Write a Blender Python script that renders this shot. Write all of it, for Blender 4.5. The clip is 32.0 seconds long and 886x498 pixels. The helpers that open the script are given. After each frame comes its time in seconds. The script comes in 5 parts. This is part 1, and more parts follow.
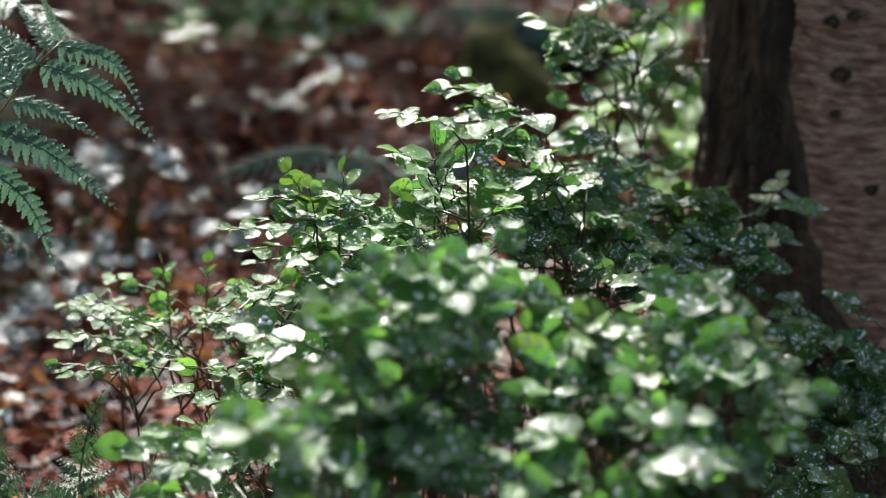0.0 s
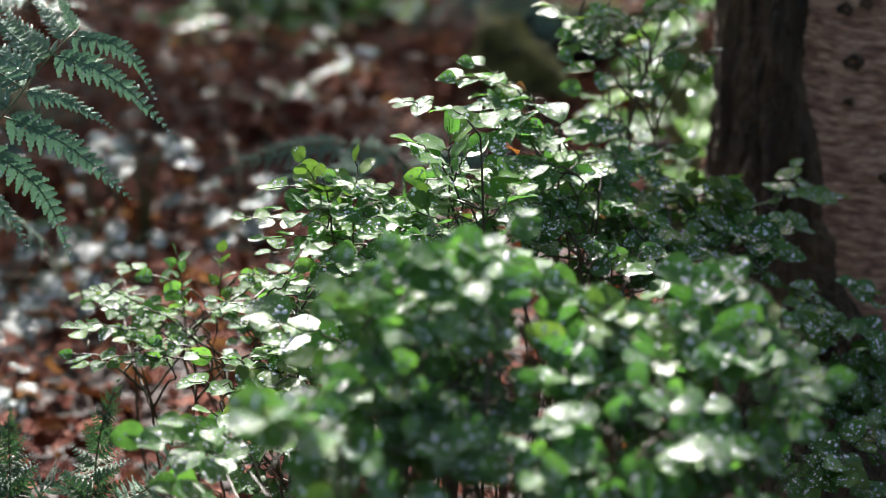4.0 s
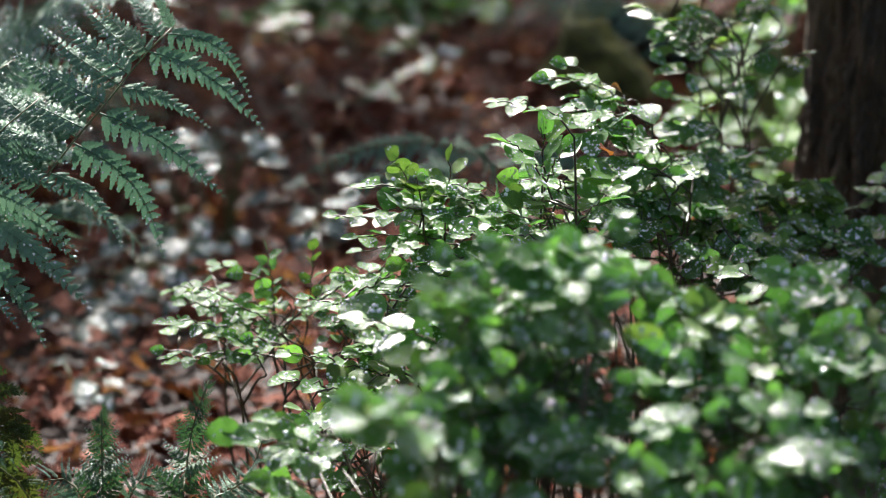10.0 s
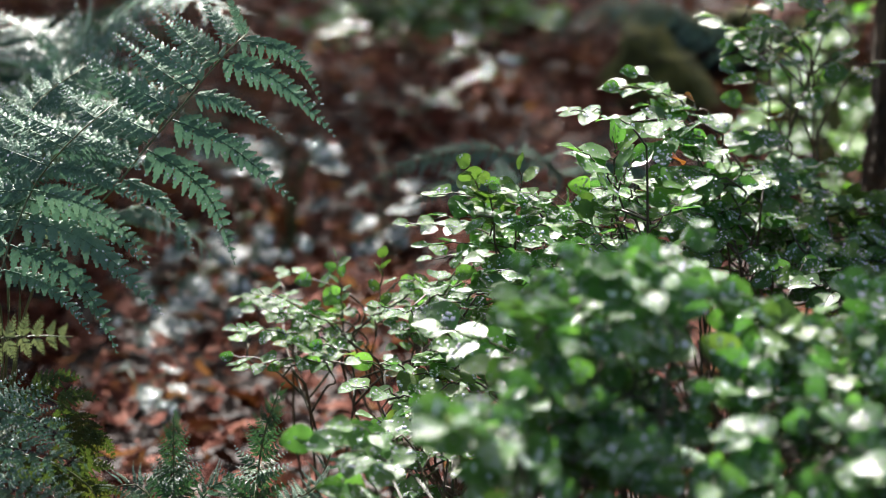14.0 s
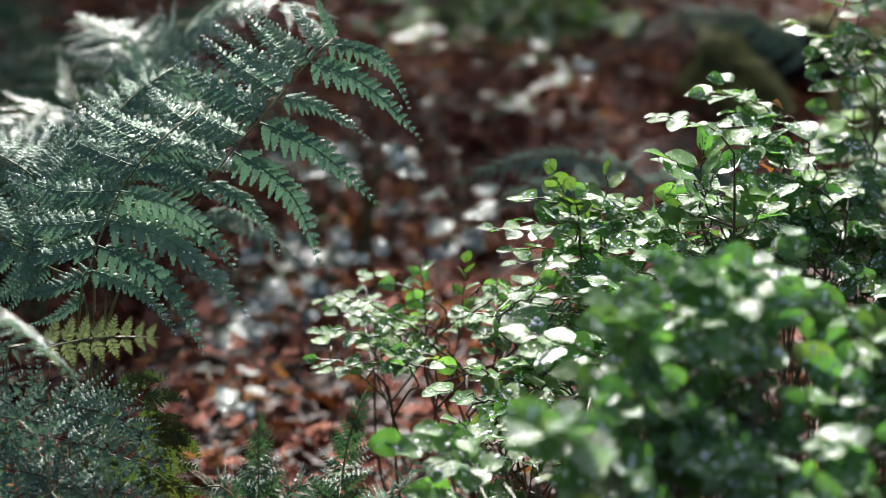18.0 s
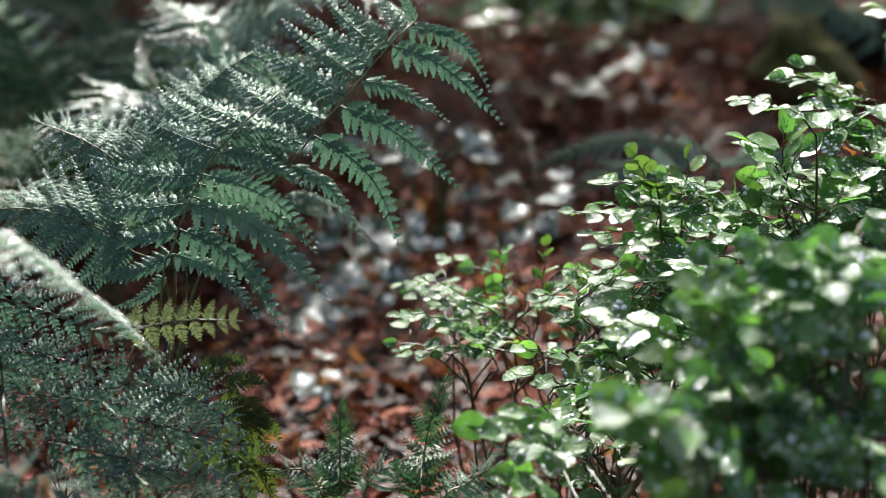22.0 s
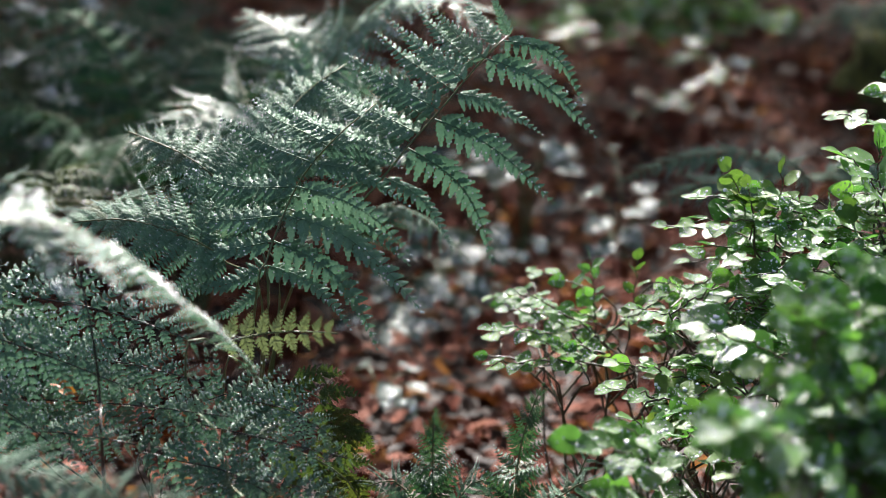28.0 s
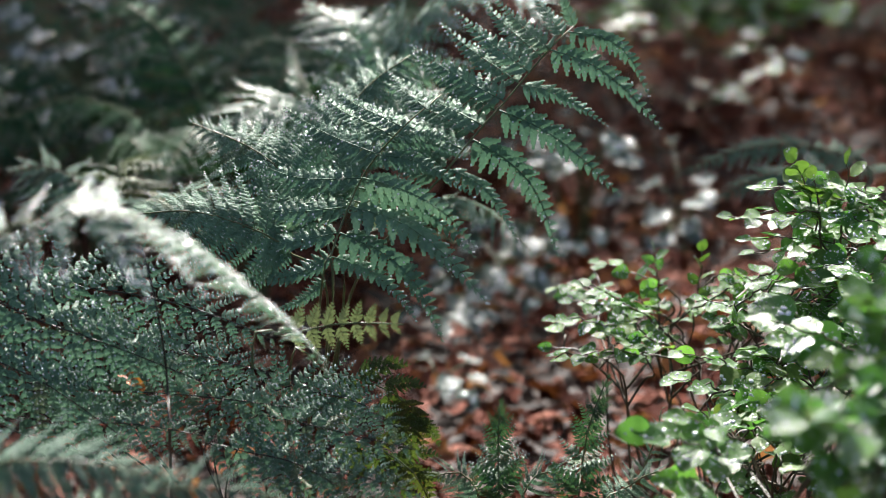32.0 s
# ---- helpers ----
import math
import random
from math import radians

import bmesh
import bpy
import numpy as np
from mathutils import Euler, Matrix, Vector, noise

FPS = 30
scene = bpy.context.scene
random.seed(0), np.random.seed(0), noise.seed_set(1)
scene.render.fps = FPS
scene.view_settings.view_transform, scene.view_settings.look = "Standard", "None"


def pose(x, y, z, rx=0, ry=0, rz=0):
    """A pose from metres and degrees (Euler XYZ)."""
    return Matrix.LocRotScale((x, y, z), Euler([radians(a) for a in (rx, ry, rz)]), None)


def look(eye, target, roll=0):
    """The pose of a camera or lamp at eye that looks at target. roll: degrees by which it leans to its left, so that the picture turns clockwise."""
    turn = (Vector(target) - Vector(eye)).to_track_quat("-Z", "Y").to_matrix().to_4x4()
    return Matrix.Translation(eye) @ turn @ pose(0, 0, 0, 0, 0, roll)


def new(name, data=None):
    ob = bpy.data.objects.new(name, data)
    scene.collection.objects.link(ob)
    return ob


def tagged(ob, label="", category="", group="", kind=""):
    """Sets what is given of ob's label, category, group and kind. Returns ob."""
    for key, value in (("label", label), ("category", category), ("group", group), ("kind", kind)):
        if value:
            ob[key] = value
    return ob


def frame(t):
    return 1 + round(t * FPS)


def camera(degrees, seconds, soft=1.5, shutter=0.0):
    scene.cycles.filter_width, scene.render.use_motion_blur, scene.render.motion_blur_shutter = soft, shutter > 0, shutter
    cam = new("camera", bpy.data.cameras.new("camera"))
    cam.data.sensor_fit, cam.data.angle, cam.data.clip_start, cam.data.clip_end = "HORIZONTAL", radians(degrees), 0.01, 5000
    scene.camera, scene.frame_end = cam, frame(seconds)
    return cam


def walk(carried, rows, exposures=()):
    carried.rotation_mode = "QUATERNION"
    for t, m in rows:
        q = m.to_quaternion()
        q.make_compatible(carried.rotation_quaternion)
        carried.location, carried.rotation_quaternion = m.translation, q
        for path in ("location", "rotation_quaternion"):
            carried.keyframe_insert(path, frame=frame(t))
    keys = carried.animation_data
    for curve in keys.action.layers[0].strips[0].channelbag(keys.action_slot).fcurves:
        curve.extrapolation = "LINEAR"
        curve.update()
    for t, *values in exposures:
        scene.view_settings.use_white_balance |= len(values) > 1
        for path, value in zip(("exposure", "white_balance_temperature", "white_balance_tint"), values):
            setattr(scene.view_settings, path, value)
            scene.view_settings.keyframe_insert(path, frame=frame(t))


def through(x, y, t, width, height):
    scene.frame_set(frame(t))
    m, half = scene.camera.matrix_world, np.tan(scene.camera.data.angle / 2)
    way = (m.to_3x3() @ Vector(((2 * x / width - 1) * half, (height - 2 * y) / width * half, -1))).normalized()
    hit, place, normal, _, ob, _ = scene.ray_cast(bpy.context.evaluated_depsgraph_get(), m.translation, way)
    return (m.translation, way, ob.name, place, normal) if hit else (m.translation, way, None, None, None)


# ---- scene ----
# ---- camera ----
cam = camera(20.0, 32.0, soft=0.8)
cam.data.dof.use_dof = True
cam.data.dof.focus_distance = 2.0
cam.data.dof.aperture_fstop = 5.6
PATH = [
    (0, 0.0468, -0.0015, 1.2507, 70.317, 0.327, -3.906),
    (0.5, 0.0473, -0.0015, 1.2505, 70.296, 0.283, -3.894),
    (1, 0.0474, -0.0015, 1.2504, 70.310, 0.254, -3.884),
    (1.5, 0.0474, -0.0015, 1.2506, 70.278, 0.231, -3.875),
    (2, 0.0468, -0.0015, 1.2507, 70.346, 0.204, -3.860),
    (2.5, 0.0460, -0.0014, 1.2505, 70.284, 0.157, -3.846),
    (3, 0.0450, -0.0014, 1.2500, 70.131, 0.105, -3.824),
    (3.5, 0.0440, -0.0014, 1.2494, 70.096, 0.064, -3.763),
    (5.5, 0.0385, -0.0010, 1.2489, 70.148, 0.240, -3.272),
    (6, 0.0373, -0.0009, 1.2485, 69.976, 0.215, -3.084),
    (6.5, 0.0359, -0.0008, 1.2484, 69.982, 0.166, -2.901),
    (7, 0.0342, -0.0007, 1.2486, 70.070, 0.120, -2.697),
    (7.5, 0.0328, -0.0006, 1.2489, 70.113, 0.100, -2.525),
    (8, 0.0311, -0.0006, 1.2490, 70.092, 0.089, -2.394),
    (8.5, 0.0297, -0.0005, 1.2491, 70.067, 0.095, -2.262),
    (9, 0.0286, -0.0004, 1.2490, 70.133, 0.104, -2.146),
    (9.5, 0.0277, -0.0004, 1.2490, 70.194, 0.113, -2.034),
    (10, 0.0265, -0.0004, 1.2488, 70.110, 0.113, -1.932),
    (10.5, 0.0249, -0.0003, 1.2488, 70.052, 0.106, -1.828),
    (11, 0.0228, -0.0003, 1.2492, 70.077, 0.094, -1.698),
    (11.5, 0.0202, -0.0002, 1.2497, 70.145, 0.087, -1.529),
    (12, 0.0177, -0.0002, 1.2501, 70.204, 0.087, -1.369),
    (12.5, 0.0156, -0.0001, 1.2501, 70.243, 0.097, -1.226),
    (13, 0.0131, -0.0001, 1.2499, 70.267, 0.100, -1.086),
    (13.5, 0.0103, -0.0001, 1.2496, 70.270, 0.100, -0.921),
    (15.5, 0.0021, -0.0000, 1.2499, 70.350, -0.007, -0.249),
    (16, -0.0000, -0.0000, 1.2500, 70.400, 0.000, -0.000),
    (16.5, -0.0039, -0.0000, 1.2504, 70.429, 0.067, 0.198),
    (17, -0.0074, -0.0000, 1.2505, 70.460, 0.129, 0.377),
    (17.5, -0.0095, -0.0000, 1.2500, 70.465, 0.170, 0.558),
    (18, -0.0110, -0.0001, 1.2497, 70.375, 0.165, 0.740),
    (18.5, -0.0126, -0.0001, 1.2498, 70.369, 0.105, 0.949),
    (19, -0.0143, -0.0001, 1.2498, 70.397, 0.012, 1.179),
    (19.5, -0.0156, -0.0002, 1.2493, 70.391, -0.076, 1.396),
    (20, -0.0171, -0.0003, 1.2486, 70.252, -0.160, 1.603),
    (20.5, -0.0186, -0.0003, 1.2482, 70.150, -0.239, 1.787),
    (21, -0.0199, -0.0004, 1.2481, 70.142, -0.303, 1.977),
    (21.5, -0.0214, -0.0005, 1.2479, 70.106, -0.346, 2.160),
    (22, -0.0228, -0.0005, 1.2477, 70.056, -0.377, 2.340),
    (22.5, -0.0241, -0.0006, 1.2479, 70.024, -0.407, 2.516),
    (23, -0.0256, -0.0007, 1.2483, 70.022, -0.433, 2.680),
    (23.5, -0.0271, -0.0008, 1.2487, 70.032, -0.442, 2.837),
    (24, -0.0283, -0.0009, 1.2489, 70.071, -0.438, 2.965),
    (24.5, -0.0292, -0.0009, 1.2490, 70.081, -0.417, 3.034),
    (25, -0.0307, -0.0010, 1.2493, 70.104, -0.405, 3.136),
    (25.5, -0.0328, -0.0010, 1.2496, 70.183, -0.409, 3.274),
    (27.5, -0.0394, -0.0015, 1.2491, 70.328, -0.516, 3.902),
    (28, -0.0409, -0.0016, 1.2489, 70.341, -0.607, 4.053),
    (28.5, -0.0424, -0.0017, 1.2488, 70.343, -0.682, 4.214),
    (29, -0.0437, -0.0019, 1.2485, 70.324, -0.734, 4.369),
    (29.5, -0.0448, -0.0020, 1.2483, 70.299, -0.783, 4.532),
    (30, -0.0461, -0.0021, 1.2482, 70.254, -0.826, 4.691),
    (30.5, -0.0473, -0.0023, 1.2482, 70.235, -0.862, 4.848),
    (31, -0.0486, -0.0024, 1.2482, 70.228, -0.902, 5.000),
    (31.5, -0.0506, -0.0026, 1.2482, 70.205, -0.966, 5.143),
    (32, -0.0528, -0.0027, 1.2483, 70.184, -1.047, 5.272),
]
walk(cam, [(t, pose(x, y, z, rx, 0, rz) @ pose(0, 0, 0, 0, 0, lean)) for t, x, y, z, rx, lean, rz in PATH],
     exposures=((0, 1.64, 6650, 13), (32, 1.6, 6650, 12)))

# ---- light ----
SUN_TURN, SUN_UP = radians(-4), radians(38)   # clockwise from straight ahead (+y), above the horizon
world = bpy.data.worlds.new("sky")
scene.world = world
world.use_nodes = True
sky = world.node_tree.nodes.new("ShaderNodeTexSky")
sky.sky_type, sky.sun_disc = "NISHITA", False
sky.sun_elevation, sky.sun_rotation = SUN_UP, SUN_TURN
sky.air_density, sky.dust_density, sky.ozone_density = 0.7, 4.0, 0.6
back = world.node_tree.nodes["Background"]
back.inputs["Strength"].default_value = 0.079
world.node_tree.links.new(sky.outputs[0], back.inputs["Color"])
sun = new("sun", bpy.data.lights.new("sun", "SUN"))
sun.data.energy, sun.data.angle, sun.data.color = 5.0, radians(0.53), (1.0, 0.975, 0.945)
to_sun = Vector((math.sin(SUN_TURN) * math.cos(SUN_UP), math.cos(SUN_TURN) * math.cos(SUN_UP), math.sin(SUN_UP)))
sun.matrix_world = look(to_sun * 30, (0, 0, 0))


# ---- materials ----
def links_of(name):
    m = bpy.data.materials.new(name)
    m.use_nodes = True
    tree = m.node_tree
    return m, tree, tree.nodes["Principled BSDF"]


def node(tree, kind, **values):
    n = tree.nodes.new(kind)
    for key, value in values.items():
        n.inputs[key].default_value = value
    return n


def ramp(tree, source, *stops):
    n = tree.nodes.new("ShaderNodeValToRGB")
    el = n.color_ramp.elements
    while len(el) < len(stops):
        el.new(0.5)
    for e, (pos, col) in zip(el, stops):
        e.position, e.color = pos, (*col, 1)
    tree.links.new(source, n.inputs[0])
    return n.outputs[0]


def blend(tree, kind, fac, a, b):
    n = tree.nodes.new("ShaderNodeMix")
    n.data_type, n.blend_type = "RGBA", kind
    for value, socket in ((fac, n.inputs[0]), (a, n.inputs[6]), (b, n.inputs[7])):
        if isinstance(value, (int, float)):
            socket.default_value = value
        elif isinstance(value, tuple):
            socket.default_value = (*value, 1)
        else:
            tree.links.new(value, socket)
    return n.outputs[2]


def noise_of(tree, scale, detail=4.0, coords="Object", stretch=None):
    tc = tree.nodes.new("ShaderNodeTexCoord")
    out = tc.outputs[coords]
    if stretch:
        mp = tree.nodes.new("ShaderNodeMapping")
        mp.inputs["Scale"].default_value = stretch
        tree.links.new(out, mp.inputs[0])
        out = mp.outputs[0]
    n = node(tree, "ShaderNodeTexNoise", Scale=scale, Detail=detail)
    tree.links.new(out, n.inputs["Vector"])
    return n.outputs[0]


def bump(tree, bsdf, height, strength, distance):
    b = node(tree, "ShaderNodeBump", Strength=strength, Distance=distance)
    tree.links.new(height, b.inputs["Height"])
    tree.links.new(b.outputs[0], bsdf.inputs["Normal"])
    return b.outputs[0]


def leaf_material(name, dark, mid, light, rough=0.44, coat=0.8, through=0.3, scale=2.5, per="object", spots=(0.1, 0.06, 0.02), gloss=0.3, wet=0.35, beads=10, size=0.02, film=0.45, glow=(2.6, 2.8, 1.1), crumple=7):
    # size: metres to one unit of the leaf; beads: drops of water along one unit
    """A leaf's blade: colour that differs from leaf to leaf, blotches, veins' relief, a wet film, light that comes through."""
    m, tree, bsdf = links_of(name)
    if per == "object":
        pick = tree.nodes.new("ShaderNodeObjectInfo").outputs["Random"]
    else:
        pick = tree.nodes.new("ShaderNodeNewGeometry").outputs["Random Per Island"]
    col = ramp(tree, pick, (0.0, dark), (0.5, mid), (0.92, light), (1.0, tuple(0.5 * (a + b) for a, b in zip(light, spots))))
    blot = noise_of(tree, scale, 5)
    col = blend(tree, "MULTIPLY", 0.6, col, ramp(tree, blot, (0.3, (0.55, 0.6, 0.55)), (0.7, (1.25, 1.2, 1.1))))
    speck = noise_of(tree, scale * 6, 3)
    col = blend(tree, "MIX", ramp(tree, speck, (0.68, (0, 0, 0)), (0.74, (0.6, 0.6, 0.6))), col, spots)
    tree.links.new(col, bsdf.inputs["Base Color"])
    tree.links.new(ramp(tree, noise_of(tree, scale * 1.7, 3), (0.35, (rough * 0.7,) * 3), (0.65, (rough * 1.4,) * 3)), bsdf.inputs["Roughness"])
    bsdf.inputs["Coat Roughness"].default_value = 0.15
    bsdf.inputs["Specular IOR Level"].default_value = gloss
    normal = bump(tree, bsdf, noise_of(tree, scale * 4, 4), 1.0, size * 0.10 * wet)
    tc = tree.nodes.new("ShaderNodeTexCoord")
    cells = node(tree, "ShaderNodeTexVoronoi", Scale=beads)
    tree.links.new(tc.outputs["Object"], cells.inputs["Vector"])
    dome = ramp(tree, cells.outputs["Distance"], (0.0, (1, 1, 1)), (0.14, (0.8, 0.8, 0.8)), (0.25, (0, 0, 0)))
    dome_relief = node(tree, "ShaderNodeBump", Strength=1.0, Distance=size * 0.16 / beads)
    tree.links.new(dome, dome_relief.inputs["Height"])
    ripple = node(tree, "ShaderNodeBump", Strength=1.0, Distance=size * 0.5 / crumple)
    tree.links.new(noise_of(tree, crumple * 0.7, 2), ripple.inputs["Height"])
    tree.links.new(normal, ripple.inputs["Normal"])
    tree.links.new(ripple.outputs[0], dome_relief.inputs["Normal"])
    tree.links.new(dome_relief.outputs[0], bsdf.inputs["Coat Normal"])
    tree.links.new(ramp(tree, cells.outputs["Distance"], (0.21, (coat,) * 3), (0.26, (coat * film,) * 3)), bsdf.inputs["Coat Weight"])
    if through:
        lucid = tree.nodes.new("ShaderNodeBsdfTranslucent")
        tree.links.new(blend(tree, "MULTIPLY", 1.0, col, glow), lucid.inputs["Color"])
        mix = node(tree, "ShaderNodeMixShader", Fac=through)
        tree.links.new(bsdf.outputs[0], mix.inputs[1])
        tree.links.new(lucid.outputs[0], mix.inputs[2])
        tree.links.new(mix.outputs[0], tree.nodes["Material Output"].inputs[0])
    return m


BILBERRY = leaf_material("bilberry_leaf", (0.05, 0.126, 0.042), (0.07, 0.168, 0.055), (0.112, 0.23, 0.068), through=0.36, coat=1.0, gloss=0.08, rough=0.45, film=0.14, beads=22, crumple=10, glow=(2.1, 2.5, 1.15))
BILBERRY_WET = leaf_material("wet_bilberry_leaf", (0.05, 0.126, 0.042), (0.07, 0.168, 0.055), (0.112, 0.23, 0.068), through=0.32, coat=1.0, gloss=0.16, rough=0.4, film=0.55, beads=20, crumple=9, glow=(2.1, 2.5, 1.15))
BILBERRY_YOUNG = leaf_material("young_bilberry_leaf", (0.075, 0.15, 0.042), (0.095, 0.18, 0.052), (0.115, 0.2, 0.06), through=0.25, coat=0.8, gloss=0.1, film=0.4, glow=(1.7, 1.8, 0.8))
FERN = leaf_material("fern_blade", (0.095, 0.185, 0.128), (0.122, 0.23, 0.158), (0.148, 0.26, 0.175), rough=0.5, coat=0.8, through=0.13, glow=(1.6, 1.8, 1.6), gloss=0.14, film=0.14, crumple=34, scale=5, wet=0.3, beads=60, size=0.12)
FERN_WET = leaf_material("wet_fern_blade", (0.095, 0.185, 0.128), (0.122, 0.23, 0.158), (0.148, 0.26, 0.175), rough=0.4, coat=1.0, through=0.16, glow=(1.6, 1.8, 1.6), gloss=0.3, film=0.7, crumple=34, scale=5, wet=0.3, beads=60, size=0.12)
FERN_YOUNG = leaf_material("young_fern_blade", (0.055, 0.09, 0.03), (0.07, 0.11, 0.035), (0.085, 0.125, 0.04), rough=0.5, coat=0.3, through=0.28, glow=(1.0, 1.05, 0.5), crumple=34, scale=5, wet=0.3, beads=60, size=0.12)
FERN_FRESH = leaf_material("fresh_fern_blade", (0.045, 0.11, 0.055), (0.058, 0.135, 0.065), (0.075, 0.155, 0.075), rough=0.45, coat=0.6, through=0.14, glow=(1.6, 1.9, 1.2), crumple=34, scale=5, wet=0.3, beads=60, size=0.12)
FERN_AGED = leaf_material("yellowing_fern_blade", (0.2, 0.25, 0.145), (0.23, 0.28, 0.165), (0.26, 0.31, 0.185), spots=(0.14, 0.15, 0.06), rough=0.5, coat=0.3, through=0.1, glow=(1.8, 1.9, 1.2), crumple=34, scale=5, wet=0.3, beads=60, size=0.12)
# fern blade for the background: shade is put into its darker green
FERN_PAINTED_SHADE = leaf_material("fern_blade_painted_shade", (0.016, 0.062, 0.03), (0.026, 0.09, 0.04), (0.04, 0.12, 0.048), rough=0.7, coat=0.08, through=0.06, crumple=34, scale=5, wet=0.3, beads=60, size=0.12)
BRAMBLE = leaf_material("bramble_leaf", (0.034, 0.062, 0.06), (0.045, 0.078, 0.072), (0.07, 0.105, 0.095), rough=0.4, coat=0.3, through=0.1, gloss=0.25, film=0.2, crumple=5, wet=0.4, size=0.04)
HERB = leaf_material("herb_leaf", (0.045, 0.125, 0.03), (0.075, 0.18, 0.04), (0.12, 0.25, 0.05), rough=0.5, coat=0.3, gloss=0.1, through=0.42, film=0.1, crumple=4, wet=0.4, size=0.04)
HERB_WET = leaf_material("wet_herb_leaf", (0.03, 0.08, 0.03), (0.05, 0.12, 0.035), (0.09, 0.17, 0.04), rough=0.4, coat=1.0, gloss=0.4, through=0.3, film=1.0, crumple=3, wet=0.4, size=0.04)
LITTER = leaf_material("fallen_leaf", (0.06, 0.016, 0.011), (0.19, 0.06, 0.044), (0.48, 0.22, 0.175), rough=0.6, gloss=0.03, coat=0.02, through=0.08, scale=30, per="island", crumple=70, spots=(0.05, 0.025, 0.015), wet=0.5, beads=140, size=1.0)
DEAD = leaf_material("dead_leaf", (0.22, 0.075, 0.03), (0.28, 0.1, 0.04), (0.34, 0.14, 0.05), rough=0.5, coat=0.2, through=0.15, wet=0.4)
CROWN = leaf_material("tree_leaf", (0.035, 0.09, 0.025), (0.05, 0.12, 0.03), (0.08, 0.16, 0.04), through=0.35, scale=3, per="island")


def plain_material(name, a, b, scale, rough, relief, distance, stretch=None, coat=0.0):
    m, tree, bsdf = links_of(name)
    low, high = noise_of(tree, scale, 5, stretch=stretch), noise_of(tree, scale * 7, 4, stretch=stretch)
    col = blend(tree, "MULTIPLY", 0.7, ramp(tree, low, (0.35, a), (0.65, b)), ramp(tree, high, (0.3, (0.5, 0.5, 0.5)), (0.7, (1.3, 1.3, 1.3))))
    tree.links.new(col, bsdf.inputs["Base Color"])
    tree.links.new(ramp(tree, high, (0.3, (rough * 0.75,) * 3), (0.7, (min(1, rough * 1.25),) * 3)), bsdf.inputs["Roughness"])
    bsdf.inputs["Coat Weight"].default_value = coat
    bump(tree, bsdf, high, relief, distance)
    return m


SOIL = plain_material("forest_soil", (0.014, 0.008, 0.006), (0.045, 0.022, 0.015), 9, 0.8, 0.8, 0.02)
STEM = plain_material("bilberry_stem", (0.03, 0.04, 0.02), (0.085, 0.06, 0.035), 60, 0.5, 0.4, 0.001)
RACHIS = plain_material("fern_stalk", (0.07, 0.10, 0.04), (0.12, 0.14, 0.06), 40, 0.45, 0.3, 0.001)
STALK_DARK = plain_material("dark_stalk", (0.012, 0.011, 0.01), (0.035, 0.03, 0.02), 60, 0.4, 0.4, 0.001)
STICK = plain_material("dead_wood", (0.12, 0.075, 0.05), (0.26, 0.17, 0.12), 20, 0.7, 0.6, 0.004)
MOSS = plain_material("moss", (0.06, 0.07, 0.014), (0.27, 0.27, 0.06), 26, 0.9, 1.0, 0.02)
WOOD_FAR = plain_material("distant_wood", (0.012, 0.022, 0.01), (0.05, 0.085, 0.03), 1.2, 0.9, 0.5, 0.3)
BARK_DARK = plain_material("rough_bark", (0.03, 0.022, 0.011), (0.15, 0.105, 0.055), 22, 0.85, 1.0, 0.02, stretch=(1, 1, 0.35))


def smooth_bark():
    """Thin reddish-brown bark with fine level wrinkles, grey bloom and dark scars."""
    m, tree, bsdf = links_of("smooth_bark")
    level = noise_of(tree, 34, 5, stretch=(1.0, 1.0, 4.5))
    fine = noise_of(tree, 75, 4, stretch=(1.0, 1.0, 6.0))
    bloom = noise_of(tree, 3.2, 5)
    col = ramp(tree, level, (0.36, (0.27, 0.145, 0.09)), (0.5, (0.46, 0.28, 0.18)), (0.62, (0.62, 0.42, 0.28)))
    col = blend(tree, "MULTIPLY", 0.9, col, ramp(tree, fine, (0.38, (0.5, 0.46, 0.44)), (0.6, (1.25, 1.22, 1.2))))
    col = blend(tree, "MIX", ramp(tree, bloom, (0.5, (0, 0, 0)), (0.75, (0.55, 0.55, 0.55))), col, (0.16, 0.125, 0.105))
    tree.links.new(col, bsdf.inputs["Base Color"])
    bsdf.inputs["Roughness"].default_value = 0.55
    bump(tree, bsdf, fine, 0.7, 0.012)
    return m


BARK = smooth_bark()
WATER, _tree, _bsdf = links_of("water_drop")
_bsdf.inputs["Base Color"].default_value = (0.82, 0.88, 0.86, 1)   # rain beads: whitened and half metallic, so the sparkle is put into the material
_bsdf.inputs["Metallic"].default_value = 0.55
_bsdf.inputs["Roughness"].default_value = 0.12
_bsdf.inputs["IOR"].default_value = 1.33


# ---- shapes ----
rng = random.Random(7)
UP = Vector((0, 0, 1))


def ground_z(x, y):
    near = 0.06 - 0.05 * (max(-2.0, min(y, 7.0)) - 3.0)
    return near + 0.035 * noise.noise((x * 1.3, y * 1.3, 0.0)) + 0.012 * noise.noise((x * 6.0, y * 6.0, 3.0))


def mesh_of(name, verts, faces, mats, index=None, smooth=True):
    me = bpy.data.meshes.new(name)
    me.from_pydata(verts, [], faces)
    for m in mats:
        me.materials.append(m)
    if index:
        me.polygons.foreach_set("material_index", index)
    me.polygons.foreach_set("use_smooth", [smooth] * len(me.polygons))
    me.update()
    return me


def part(name, me, parent, label="", m=None):
    ob = new(name, me)
    ob.parent = parent
    if m is not None:
        ob.matrix_basis = m
    return tagged(ob, label)


